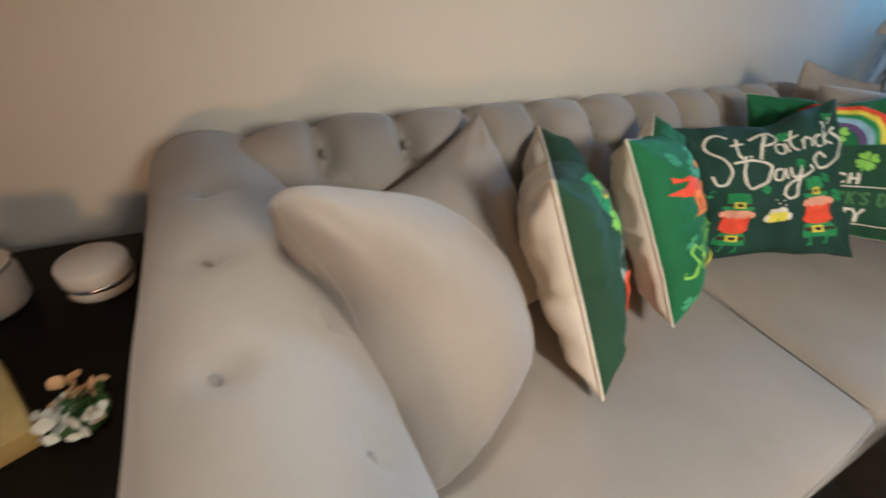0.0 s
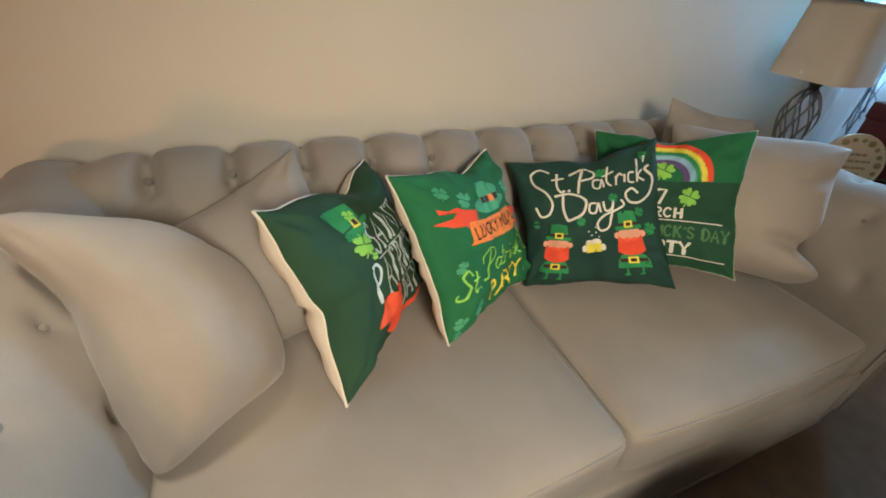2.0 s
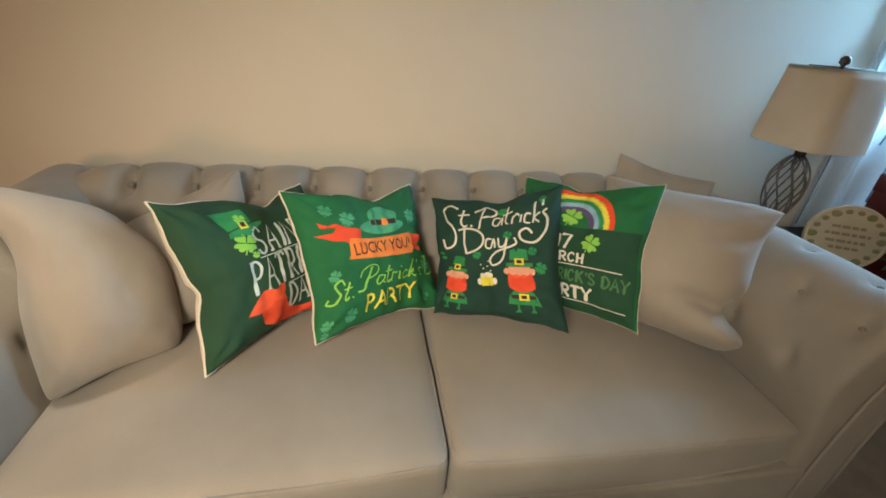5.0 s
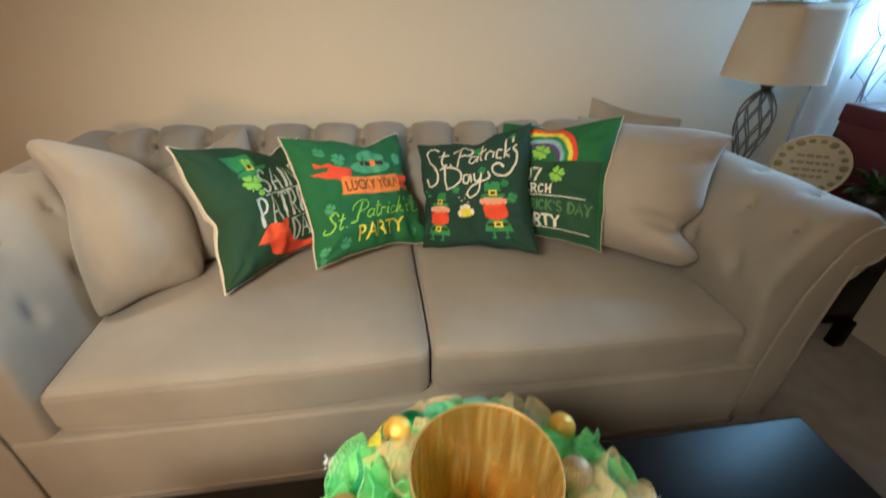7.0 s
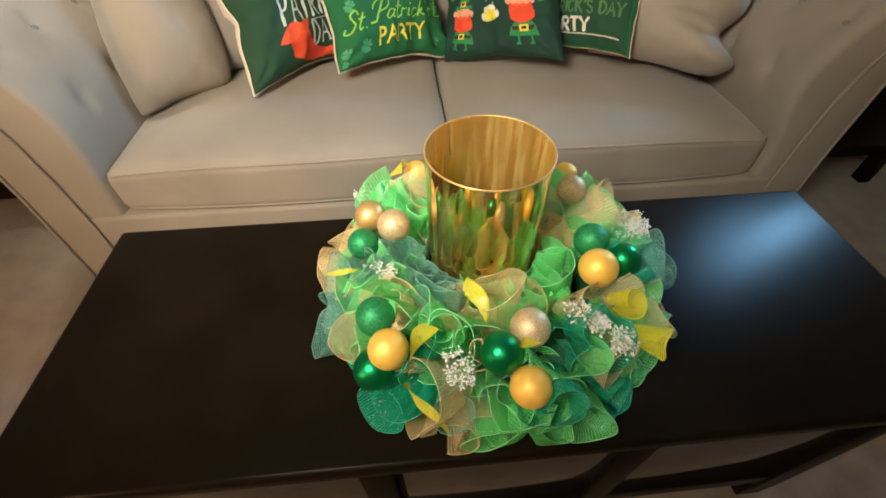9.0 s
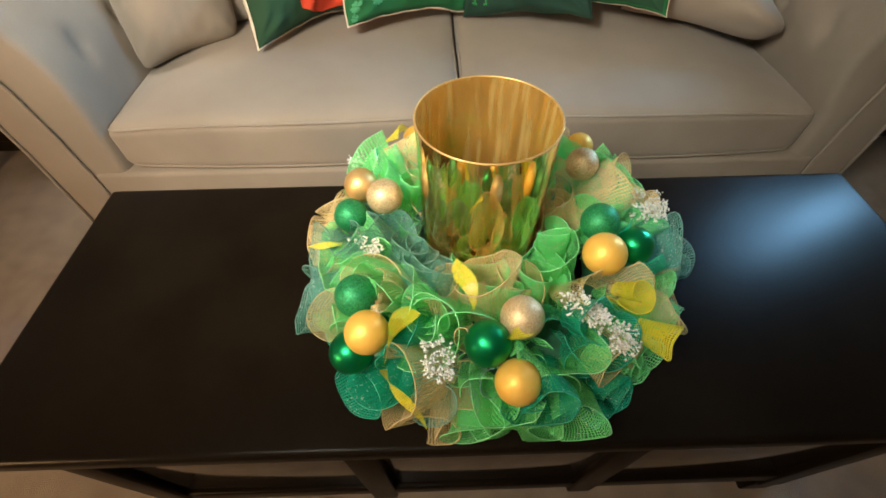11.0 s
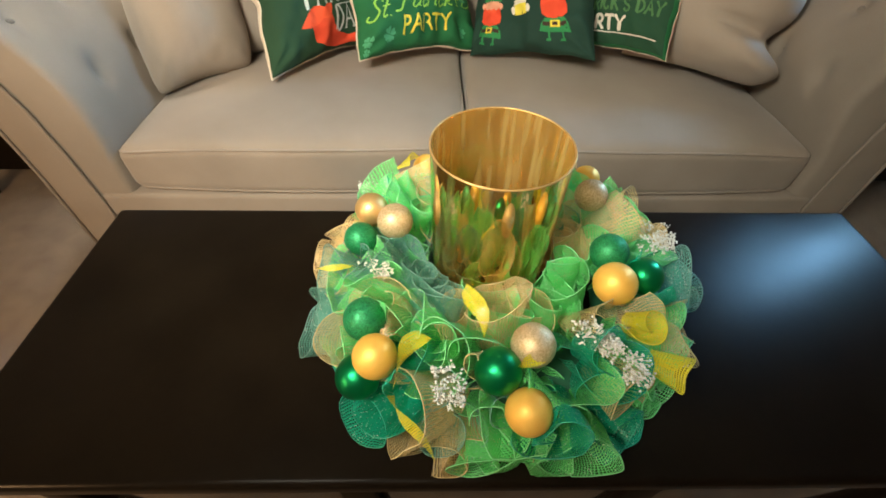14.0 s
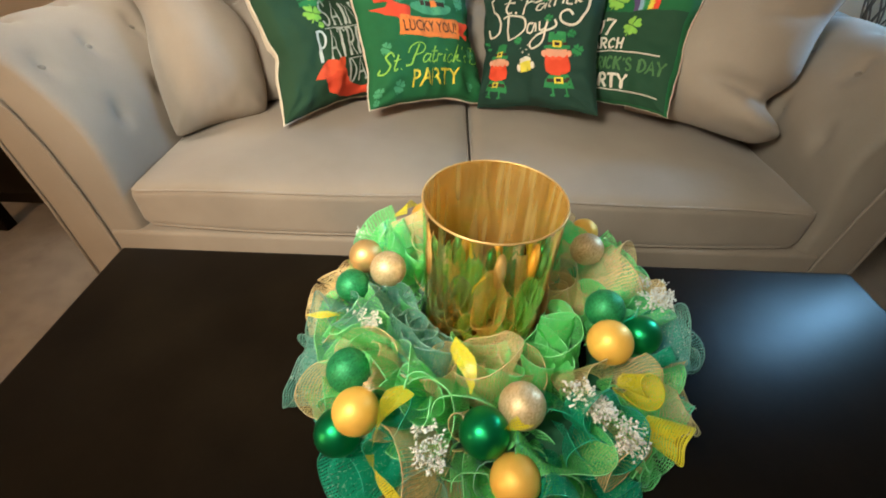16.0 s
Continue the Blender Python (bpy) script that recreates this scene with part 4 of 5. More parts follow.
copperplate(-0.14, [(0.0, -0.6), (0.1, -0.5)], 0.032)
p2.decal("lettering", letters("PARTY", -0.40, -0.82, 0.25, 0.86, 1, 0.12, 0.007), M_INKY, t2)
for x, y, r in ((-0.65, 0.69, 0.09), (-0.44, 0.54, 0.11), (0.66, 0.50, 0.11), (-0.77, -0.22, 0.08), (-0.60, -0.79, 0.10), (-0.90, -0.82, 0.07), (-0.92, -0.94, 0.05), (0.76, -0.30, 0.09), (0.66, -0.80, 0.08)):
    p2.decal("clover_print", poly(*clover(x, y, r)), M_INKM, t2)

p3 = Pillow([(0.043, 0.705, 0.791), (0.39, 0.53, 0.904), (0.372, 0.29, 0.572), (0.04, 0.50, 0.492)], 0.155, 0.11, 0.40, 7.0, 0.014, 0.0, slack(7.0, 0.0, 0.08, 0.1))
t3 = pillow_thing("throw_pillow", p3, M_G3, M_G3, "dark pine green pillow with cream script and red beards", "pillow", GREEN_GROUP)


def script(points, w=0.055):
    w *= 0.60
    line = [(v.x, v.y) for v in resample([(x, y, 0) for x, y in points], 34)]
    p3.decal("script_stroke", poly(*ribbon_line(line, w)), M_INKW, t3)


# handwritten words, drawn as brush strokes
script([(-0.50, 0.78), (-0.62, 0.84), (-0.76, 0.76), (-0.74, 0.60), (-0.60, 0.46), (-0.54, 0.28), (-0.62, 0.12), (-0.74, 0.10), (-0.78, 0.24)])
script([(-0.40, 0.76), (-0.44, 0.56), (-0.40, 0.46), (-0.34, 0.48)])
script([(-0.50, 0.66), (-0.32, 0.68)], 0.045)
script([(-0.29, 0.46), (-0.27, 0.49)], 0.06)
script([(-0.16, 0.42), (-0.12, 0.62), (-0.06, 0.80)])
script([(-0.24, 0.72), (-0.06, 0.82), (0.08, 0.78), (0.08, 0.68), (-0.10, 0.62)])
script([(0.16, 0.62), (0.08, 0.62), (0.06, 0.50), (0.14, 0.48), (0.19, 0.62), (0.20, 0.48)], 0.045)
script([(0.28, 0.80), (0.25, 0.56), (0.30, 0.48)], 0.045)
script([(0.20, 0.66), (0.35, 0.70)], 0.04)
script([(0.37, 0.62), (0.36, 0.48)], 0.045)
script([(0.37, 0.58), (0.42, 0.64), (0.46, 0.60)], 0.045)
script([(0.49, 0.62), (0.48, 0.50)], 0.045)
script([(0.62, 0.62), (0.55, 0.62), (0.54, 0.50), (0.62, 0.48)], 0.045)
script([(0.67, 0.80), (0.66, 0.48)], 0.045)
script([(0.74, 0.64), (0.67, 0.56), (0.75, 0.48)], 0.045)
script([(0.78, 0.82), (0.77, 0.74)], 0.045)
script([(0.84, 0.68), (0.78, 0.64), (0.86, 0.52), (0.84, 0.34), (0.70, 0.20), (0.52, 0.22), (0.48, 0.34), (0.58, 0.40), (0.66, 0.32)])
script([(-0.38, 0.40), (-0.40, 0.18), (-0.36, 0.00)], 0.06)
script([(-0.50, 0.40), (-0.26, 0.42), (-0.08, 0.30), (-0.14, 0.10), (-0.36, 0.00)], 0.06)
script([(0.06, 0.24), (-0.02, 0.24), (-0.04, 0.12), (0.04, 0.10), (0.09, 0.24), (0.11, 0.10)], 0.05)
script([(0.16, 0.26), (0.18, 0.12), (0.26, 0.14), (0.30, 0.26)], 0.05)
script([(0.30, 0.26), (0.26, 0.06), (0.20, -0.12), (0.08, -0.18), (0.04, -0.08), (0.14, 0.04), (0.34, 0.12), (0.44, 0.18), (0.40, 0.26)], 0.05)


def elf_print(x, y, k, lean):
    """A hat, a beard and a belt as plain shapes, leaning by some degrees."""
    c, d = math.cos(radians(lean)), math.sin(radians(lean))

    def put(name, material, lift, *shapes):
        p3.decal(name, poly(*[[(x + (px * c - py * d) * k, y + (px * d + py * c) * k) for px, py in sh] for sh in shapes]), material, t3, lift)
    put("hat_print", M_INKG, 0.0012, [(-0.17, 0.27), (-0.15, 0.52), (-0.02, 0.545), (0.15, 0.52), (0.18, 0.27)], rect(-0.24, 0.24, 0.20, 0.27))
    put("hat_band", M_INKD, 0.0020, rect(-0.175, 0.185, 0.27, 0.325))
    put("buckle_print", M_INKY, 0.0026, rect(-0.075, 0.085, 0.235, 0.355))
    put("buckle_hole", M_INKD, 0.0034, rect(-0.04, 0.05, 0.265, 0.325))
    put("face_print", M_INKP, 0.0014, rect(-0.19, 0.19, 0.03, 0.195), disc(-0.225, 0.11, 0.06), disc(0.225, 0.11, 0.06))
    put("beard_print", M_INKR, 0.0022, [(-0.21, 0.09), (-0.13, 0.035), (-0.05, 0.06), (0.05, 0.06), (0.13, 0.035), (0.21, 0.09), (0.235, -0.06), (0.24, -0.19), (0.15, -0.25), (0.0, -0.275), (-0.15, -0.25), (-0.24, -0.19), (-0.235, -0.06)])
    put("moustache_print", M_INKO2, 0.0030, [(-0.13, 0.01), (-0.06, 0.06), (0.0, 0.045), (0.06, 0.06), (0.13, 0.01), (0.06, -0.02), (0.0, 0.0), (-0.06, -0.02)])
    put("nose_print", M_INKP, 0.0038, disc(0.0, 0.075, 0.05, 0.042))
    put("coat_print", M_INKG, 0.0012, [(-0.29, -0.50), (0.29, -0.50), (0.26, -0.36), (0.19, -0.26), (-0.19, -0.26), (-0.26, -0.36)])
    put("belt_print", M_INKD, 0.0020, rect(-0.23, 0.23, -0.395, -0.325))
    put("buckle_print", M_INKY, 0.0028, rect(-0.09, 0.09, -0.42, -0.30))
    put("buckle_hole", M_INKD, 0.0036, rect(-0.05, 0.05, -0.39, -0.33))
    for q in (-0.13, 0.13):
        put("leg_print", M_INKG, 0.0012, rect(q - 0.018, q + 0.018, -0.60, -0.50), [(q - 0.07, -0.64), (q + 0.03, -0.64), (q + 0.03, -0.60), (q - 0.04, -0.60)])


elf_print(-0.55, -0.43, 0.74, -9)
elf_print(0.48, -0.34, 0.80, 3)
p3.decal("mug_print", poly(rect(-0.135, 0.065, -0.52, -0.38, 0.02)), M_INKY, t3)
p3.decal("foam_print", poly(disc(-0.09, -0.36, 0.06, 0.045), disc(0.0, -0.345, 0.07, 0.05), disc(-0.16, -0.45, 0.035, 0.055), disc(0.09, -0.43, 0.035, 0.055)), M_INKW, t3, 0.0007)
p3.decal("froth_dot", poly(*[disc(a, b, 0.012, n=8) for a, b in ((-0.06, -0.24), (0.0, -0.20), (0.04, -0.27), (-0.10, -0.18), (0.01, -0.12))]), M_INKW, t3)
for x, y, r in ((0.18, 0.74, 0.08), (0.66, 0.06, 0.07), (0.78, -0.18, 0.09), (-0.82, -0.02, 0.06), (-0.18, -0.02, 0.07), (0.30, 0.30, 0.07), (0.76, 0.84, 0.06)):
    p3.decal("clover_print", poly(*clover(x, y, r)), M_INKG, t3)

p4 = Pillow([(0.359, 0.73, 0.86), (0.633, 0.431, 0.949), (0.555, 0.252, 0.588), (0.285, 0.55, 0.50)], 0.155, 0.11, 0.40, 9.0, 0.014, 0.0, slack(9.0, 0.0, 0.09, 0.0))
t4 = pillow_thing("throw_pillow", p4, M_G2, M_CREAM, "green pillow with a rainbow and white party lettering", "pillow", GREEN_GROUP, fat=0.0014)
p4.decal("dark_field", poly(rect(-0.97, 0.97, -0.97, 0.29)), M_G4, t4, 0.0020, 0.04)
for r, mt in ((0.60, M_INKR), (0.53, M_INKY), (0.46, M_INKG), (0.39, M_INKB), (0.31, M_INKV)):
    p4.decal("rainbow_band", poly(*arc(-0.04, 0.30, r, 0, 180, 0.085)), mt, t4, 0.0030)
p4.decal("clover_print", poly(*clover(-0.04, 0.46, 0.15)), M_INKL, t4, 0.0042)
p4.decal("clover_print", poly(*clover(0.33, 0.07, 0.14)), M_INKL, t4, 0.0034)
p4.decal("lettering", serif_word("17", -0.20, -0.04, 0.20, 0.27, 0.046), M_INKW, t4, 0.0034)
p4.decal("lettering", serif_word("MARCH", -0.44, -0.24, 0.13, 0.74, 0.032), M_INKW, t4, 0.0034)
p4.decal("lettering", serif_word("ST. PATRICK'S DAY", -0.86, -0.53, 0.16, 1.78, 0.034), M_INKF, t4, 0.0034)
p4.decal("lettering", serif_word("PARTY", -0.36, -0.78, 0.17, 0.80, 0.044), M_INKW, t4, 0.0034)
p4.decal("rule_print", poly(rect(-0.8, 0.8, -0.295, -0.28), rect(-0.8, 0.86, -0.83, -0.815)), M_INKW, t4, 0.0034)


# ---- coffee table ----
TZ = 0.562
TX0, TX1, TY0, TY1 = -0.637, 0.678, -0.772, -0.322
table = empty("coffee_table", (0.02, -0.55, 0), "espresso lacquered wooden coffee table with panelled front", "coffee table")
under(part("tabletop", box(TX0, TX1, TY0, TY1, TZ - 0.03, TZ, 0.009, 4), M_BLACK), table)
under(part("top_moulding", box(TX0 + 0.012, TX1 - 0.012, TY0 + 0.012, TY1 - 0.012, TZ - 0.052, TZ - 0.03, 0.008, 3), M_BLACK), table)
under(part("carcass", box(TX0 + 0.035, TX1 - 0.035, TY0 + 0.045, TY1 - 0.03, 0.10, TZ - 0.052, 0.003, 1), M_BLACK), table)
for k in range(4):
    x = TX0 + 0.03 + (TX1 - TX0 - 0.06 - 0.05) * k / 3
    under(part("stile", box(x, x + 0.05, TY0 + 0.026, TY0 + 0.05, 0.07, TZ - 0.052, 0.004, 2), M_BLACK), table)
for z0, z1 in ((TZ - 0.095, TZ - 0.053), (0.10, 0.15)):
    under(part("rail", box(TX0 + 0.03, TX1 - 0.03, TY0 + 0.030, TY0 + 0.05, z0, z1, 0.004, 2), M_BLACK), table)
for k in range(3):
    w = (TX1 - TX0 - 0.06 - 0.05) / 3
    x = TX0 + 0.03 + w * k + 0.06
    under(part("door_panel", box(x, x + w - 0.02, TY0 + 0.038, TY0 + 0.05, 0.16, TZ - 0.105, 0.004, 2), M_PANEL), table)
for x in (TX0 + 0.05, TX1 - 0.05):
    for y in (TY0 + 0.06, TY1 - 0.06):
        under(part("leg", box(x - 0.03, x + 0.03, y - 0.03, y + 0.03, 0.0, 0.12, 0.004, 2), M_BLACK), table)


# ---- gold cup ----
CUPX, CUPY, CUPZ = -0.001, -0.498, 0.815
cup_prof = [(0.0, 0.002), (0.069, 0.002), (0.074, 0.006), (0.076, 0.02)] + [(0.076 + 0.004 * k / 12, 0.02 + (CUPZ - TZ - 0.02) * k / 12) for k in range(1, 13)]
cup_in = [(0.0785, CUPZ - TZ)] + [(0.0785 - 0.005 * k / 40, CUPZ - TZ - (CUPZ - TZ - 0.03) * k / 40) for k in range(1, 41)] + [(0.06, 0.02), (0.0, 0.018)]
cup = empty("candle_holder", (CUPX, CUPY, TZ), "tall gold mirrored glass candle holder inside the wreath", "candle holder")
part("glass", lathe(cup_prof, (0, 0, 0.0), 96), M_CUP, cup)
lining = lathe(cup_in, (0, 0, 0.0), 180)
for v in lining.verts:
    r = math.hypot(v.co.x, v.co.y)
    if r > 0.06 and v.co.z < CUPZ - TZ - 0.004:
        a = math.atan2(v.co.y, v.co.x)
        q = noise.noise((math.cos(a) * 5.5, math.sin(a) * 5.5, v.co.z * 14)) + 0.5 * noise.noise((math.cos(a) * 12, math.sin(a) * 12, v.co.z * 30))
        v.co.x *= 1 - 0.0016 * (q + 0.6) / r
        v.co.y *= 1 - 0.0016 * (q + 0.6) / r
part("lining", lining, M_LINING, cup, "gilded inside with reflection streaks in its colour")
part("rim", tube([(0.0795 * math.cos(a), 0.0795 * math.sin(a), CUPZ - TZ) for a in [k * math.tau / 72 for k in range(72)]], 0.0012, 6, closed=True), M_CHAMPS, cup)


# ---- wreath ----
WX, WY, WZ = 0.016, -0.514, TZ
wreath = empty("wreath", (WX, WY, WZ), "green and gold deco net wreath with balls and white berries", "wreath")


# places and sizes of the balls, read off the wreath
BALLS = [(-0.138, -0.673, 0.668, 0.0243, M_GOLD), (0.019, -0.729, 0.658, 0.0238, M_GOLD), (0.134, -0.594, 0.692, 0.0250, M_GOLD), (-0.009, -0.692, 0.672, 0.0250, M_EMERALD), (0.134, -0.460, 0.712, 0.0215, M_CHAMP), (0.029, -0.668, 0.682, 0.0238, M_CHAMP), (-0.163, -0.450, 0.676, 0.0235, M_CHAMPS), (-0.128, -0.481, 0.683, 0.0240, M_CHAMP), (-0.173, -0.500, 0.668, 0.0225, M_EMGLIT), (-0.153, -0.629, 0.672, 0.0245, M_EMGLIT), (-0.158, -0.682, 0.640, 0.0250, M_EMERALD), (0.142, -0.543, 0.690, 0.0235, M_EMGLIT), (0.181, -0.570, 0.676, 0.0235, M_EMERALD), (-0.088, -0.325, 0.655, 0.0230, M_GOLD), (-0.066, -0.312, 0.648, 0.0220, M_EMERALD), (0.168, -0.352, 0.655, 0.0220, M_GOLD)]


def net_curl(name, at, out, up, size, spin, turns, flare, material, seed):
    """One curled scrap of net ribbon: a strip rolled into an open cornet."""
    rng = random.Random(seed)
    out, up = Vector(out).normalized(), Vector(up)
    side = out.cross(up).normalized()
    up = side.cross(out).normalized()
    at = Vector(at)
    nu, nv = 34, 11
    w, r0 = size * 1.05, size * 0.40 / (0.45 + 0.55 * turns)
    ph, ruffle = rng.uniform(0, 6), rng.uniform(0.10, 0.24)
    bend = rng.uniform(-0.5, 0.5)
    bm = bmesh.new()
    uvl = bm.loops.layers.uv.new("UVMap")
    pts, info = [], {}
    for i in range(nu):
        row = []
        u = i / (nu - 1)
        a = spin + (u - 0.5) * turns * math.tau
        for j in range(nv):
            v = j / (nv - 1)
            r = r0 * (0.42 + 0.85 * u) * (0.80 + 0.40 * flare * v) * (1 + ruffle * (0.3 + 0.7 * v) * math.sin(ph + 9 * u))
            axis = w * (v - 0.35) * (1 - 0.25 * abs(2 * u - 1) ** 3) + size * 0.10 * math.sin(ph + 8 * u)
            p = at + out * axis + (side * math.cos(a + bend * v) + up * math.sin(a + bend * v)) * r
            vert = bm.verts.new(p)
            info[vert] = (u * r0 * turns * math.tau * 0.85, v * w)
            row.append(vert)
        pts.append(row)
    for i in range(nu - 1):
        for j in range(nv - 1):
            f = bm.faces.new((pts[i][j], pts[i + 1][j], pts[i + 1][j + 1], pts[i][j + 1]))
            for lp in f.loops:
                lp[uvl].uv = (info[lp.vert][0], info[lp.vert][1])
    for v in bm.verts:
        v.co += noise.noise_vector(v.co * 22 + Vector((seed, 0, 0))) * size * 0.12
        v.co.y = max(v.co.y, -0.764)
        v.co.z = max(v.co.z, WZ + 0.003)
        for bx, by, bz, br, _ in BALLS:
            away = v.co - Vector((bx, by, bz))
            h = math.hypot(away.x, away.y + 0.4 * br)
            if h < br * 1.0 and away.z > -0.2 * br:
                v.co.z = bz - br * 0.45
            elif away.length < br * 1.06:
                away.z = min(away.z, 0.15 * br)
                v.co = Vector((bx, by, bz)) + away.normalized() * br * 1.06
        d = Vector((v.co.x - CUPX, v.co.y - CUPY, 0))
        if d.length < 0.084 and v.co.z < CUPZ:
            v.co += d.normalized() * (0.084 - d.length)
    ob = part(name, bm, material)
    # hems along both borders of the strip
    under(ob, wreath)
    for j in (0, nv - 1):
        h = part("hem", tube([Vector(ob.data.vertices[i * nv + j].co) for i in range(nu)], 0.00065, 4), HEMS[material.name])
        h.parent = ob
    return ob


HEMS = {}
for mt, c in ((N_LIME, (0.30, 0.90, 0.38)), (N_TEAL, (0.03, 0.42, 0.27)), (N_BLUE, (0.20, 0.42, 0.35)), (N_GOLD, (0.78, 0.60, 0.30)), (N_YEL, (0.90, 0.78, 0.06)), (N_GREEN, (0.16, 0.64, 0.28))):
    HEMS[mt.name] = surface(mt.name + " hem", tuple(q * 0.75 for q in c), tuple(q * 0.95 for q in c), 0.5, 40, 400, 0.2, depth=0.0005)

core = tube([(WX + 0.165 * math.cos(k * math.tau / 48), WY + 0.165 * math.sin(k * math.tau / 48), WZ + 0.036) for k in range(48)], 0.034, 10, closed=True)
under(part("wreath_base", core, M_FROND), wreath)

rngw = random.Random(11)
ALL = [N_LIME, N_TEAL, N_GOLD, N_GOLD, N_GREEN, N_LIME, N_GOLD, N_BLUE, N_GOLD]
KEYED = [(-0.05, -0.615, N_LIME), (-0.04, -0.64, N_LIME), (-0.06, -0.62, N_LIME), (0.035, -0.62, N_LIME), (-0.005, -0.635, N_GOLD), (-0.09, -0.71, N_GOLD), (-0.05, -0.75, N_GOLD), (0.0, -0.76, N_GOLD), (0.10, -0.50, N_GOLD), (0.09, -0.45, N_GOLD), (-0.11, -0.48, N_BLUE), (0.0, -0.62, N_GOLD), (0.06, -0.60, N_LIME), (0.155, -0.63, N_LIME), (0.21, -0.67, N_GOLD), (0.09, -0.735, N_LIME), (-0.225, -0.60, N_TEAL), (-0.14, -0.70, N_TEAL), (0.285, -0.57, N_TEAL), (0.265, -0.63, N_TEAL), (-0.20, -0.555, N_GOLD), (-0.10, -0.56, N_BLUE), (0.11, -0.68, N_TEAL), (-0.10, -0.66, N_TEAL), (0.04, -0.70, N_LIME), (-0.08, -0.73, N_GOLD), (-0.03, -0.74, N_LIME), (0.03, -0.75, N_BLUE), (0.06, -0.72, N_LIME), (-0.24, -0.55, N_GOLD), (-0.23, -0.50, N_GOLD), (-0.23, -0.62, N_TEAL), (-0.20, -0.42, N_LIME), (-0.14, -0.58, N_LIME), (0.17, -0.70, N_GOLD), (-0.13, -0.40, N_LIME), (0.20, -0.43, N_LIME), (0.20, -0.48, N_GOLD), (-0.20, -0.50, N_GOLD), (0.06, -0.64, N_LIME), (-0.01, -0.60, N_LIME), (0.03, -0.58, N_LIME), (0.08, -0.76, N_LIME), (0.14, -0.74, N_TEAL), (0.185, -0.70, N_YEL), (-0.21, -0.45, N_GOLD), (-0.17, -0.58, N_BLUE), (-0.12, -0.52, N_BLUE), (-0.22, -0.66, N_TEAL), (-0.19, -0.62, N_GOLD), (0.23, -0.55, N_BLUE), (0.25, -0.50, N_GOLD), (0.12, -0.42, N_LIME), (0.17, -0.52, N_GREEN), (-0.06, -0.58, N_BLUE), (0.10, -0.58, N_LIME), (-0.03, -0.60, N_LIME), (0.03, -0.61, N_GOLD), (0.13, -0.55, N_GOLD), (0.15, -0.44, N_GOLD), (-0.12, -0.44, N_LIME)]
seed = 0
for ring, (rad, count, z, size, lean) in enumerate(((0.203, 44, 0.024, 0.072, 0.12), (0.190, 46, 0.052, 0.074, 0.6), (0.158, 44, 0.074, 0.072, 1.2), (0.120, 34, 0.066, 0.066, 1.8), (0.103, 26, 0.036, 0.054, 2.0), (0.166, 30, 0.092, 0.050, 0.9))):
    for k in range(count):
        a = (k + rngw.uniform(-0.3, 0.3)) / count * math.tau + ring * 0.4
        rr = rad + rngw.uniform(-0.015, 0.015)
        mx, my = (CUPX, CUPY) if ring in (3, 4) else (WX, WY)
        x, y = mx + rr * math.cos(a), my + rr * math.sin(a)
        sunk = ring >= 2 and any((x - bx) ** 2 + (y - by + 0.6 * br) ** 2 < (1.2 * br) ** 2 for bx, by, _, br, _ in BALLS)
        near = min(KEYED, key=lambda q: (q[0] - x) ** 2 + (q[1] - y) ** 2)
        close = (near[0] - x) ** 2 + (near[1] - y) ** 2 < 0.035 ** 2
        mt = near[2] if close and rngw.random() < 0.92 else rngw.choice(ALL if ring else [N_TEAL, N_TEAL, N_GOLD, N_LIME, N_BLUE])
        tw = rngw.uniform(-0.7, 0.7)
        out = Vector((math.cos(a + tw), math.sin(a + tw), lean + rngw.uniform(-0.2, 0.3)))
        if ring in (3, 4):
            out = Vector((-0.35 * math.cos(a + tw), -0.35 * math.sin(a + tw), 1.0))
        seed += 1
        net_curl("net_curl", (x, y, WZ + z - (0.038 if sunk else 0.0) + rngw.uniform(-0.01, 0.012)), out, (rngw.uniform(-0.2, 0.2), rngw.uniform(-0.2, 0.2), 1.0), size * (0.75 if sunk else 1.0) * rngw.uniform(0.85, 1.2), rngw.uniform(0, math.tau), rngw.choice((rngw.uniform(0.62, 0.85), rngw.uniform(0.9, 1.35))), rngw.uniform(0.7, 1.5), mt, seed)

for x, y, z, r, mt in BALLS:
    b = under(part("ball", ball((x, y, z), r, u=32, v=20), mt), wreath)
    cap = lathe([(0.0, 0.006), (0.004, 0.006), (0.004, 0.0), (0.0, 0.0)], (x + 0.3 * r, y + 0.4 * r, z - r * 0.93), 10)
    part("ball_cap", cap, M_SILVER, b)


def berry_spray(at, way, spread, count, seed):
    rng = random.Random(seed)
    way = Vector(way).normalized()
    side = way.cross(Vector((0, 0, 1))).normalized()
    up = side.cross(way)
    at = Vector(at)
    stems, beads = bmesh.new(), bmesh.new()
    for k in range(count):
        f = rng.random() ** 0.7
        w = spread * (0.35 + 0.8 * math.sin(math.pi * min(1, f * 0.8 + 0.1)))
        tip = at + way * (0.052 * f) + side * rng.uniform(-w, w) + up * rng.uniform(-0.3, 0.8) * w
        root = tip.lerp(at + way * 0.02, 0.35)
        tube([root, tip], 0.0005, 3, bm=stems)
        for q in range(3):
            ball(tip + Vector([rng.gauss(0, 0.0016) for _ in range(3)]), rng.uniform(0.0009, 0.0016), bm=beads, u=6, v=4)
    sp = under(part("berry_stem", stems, M_INKW), wreath)
    under(part("berry_spray", beads, M_BERRY), wreath)


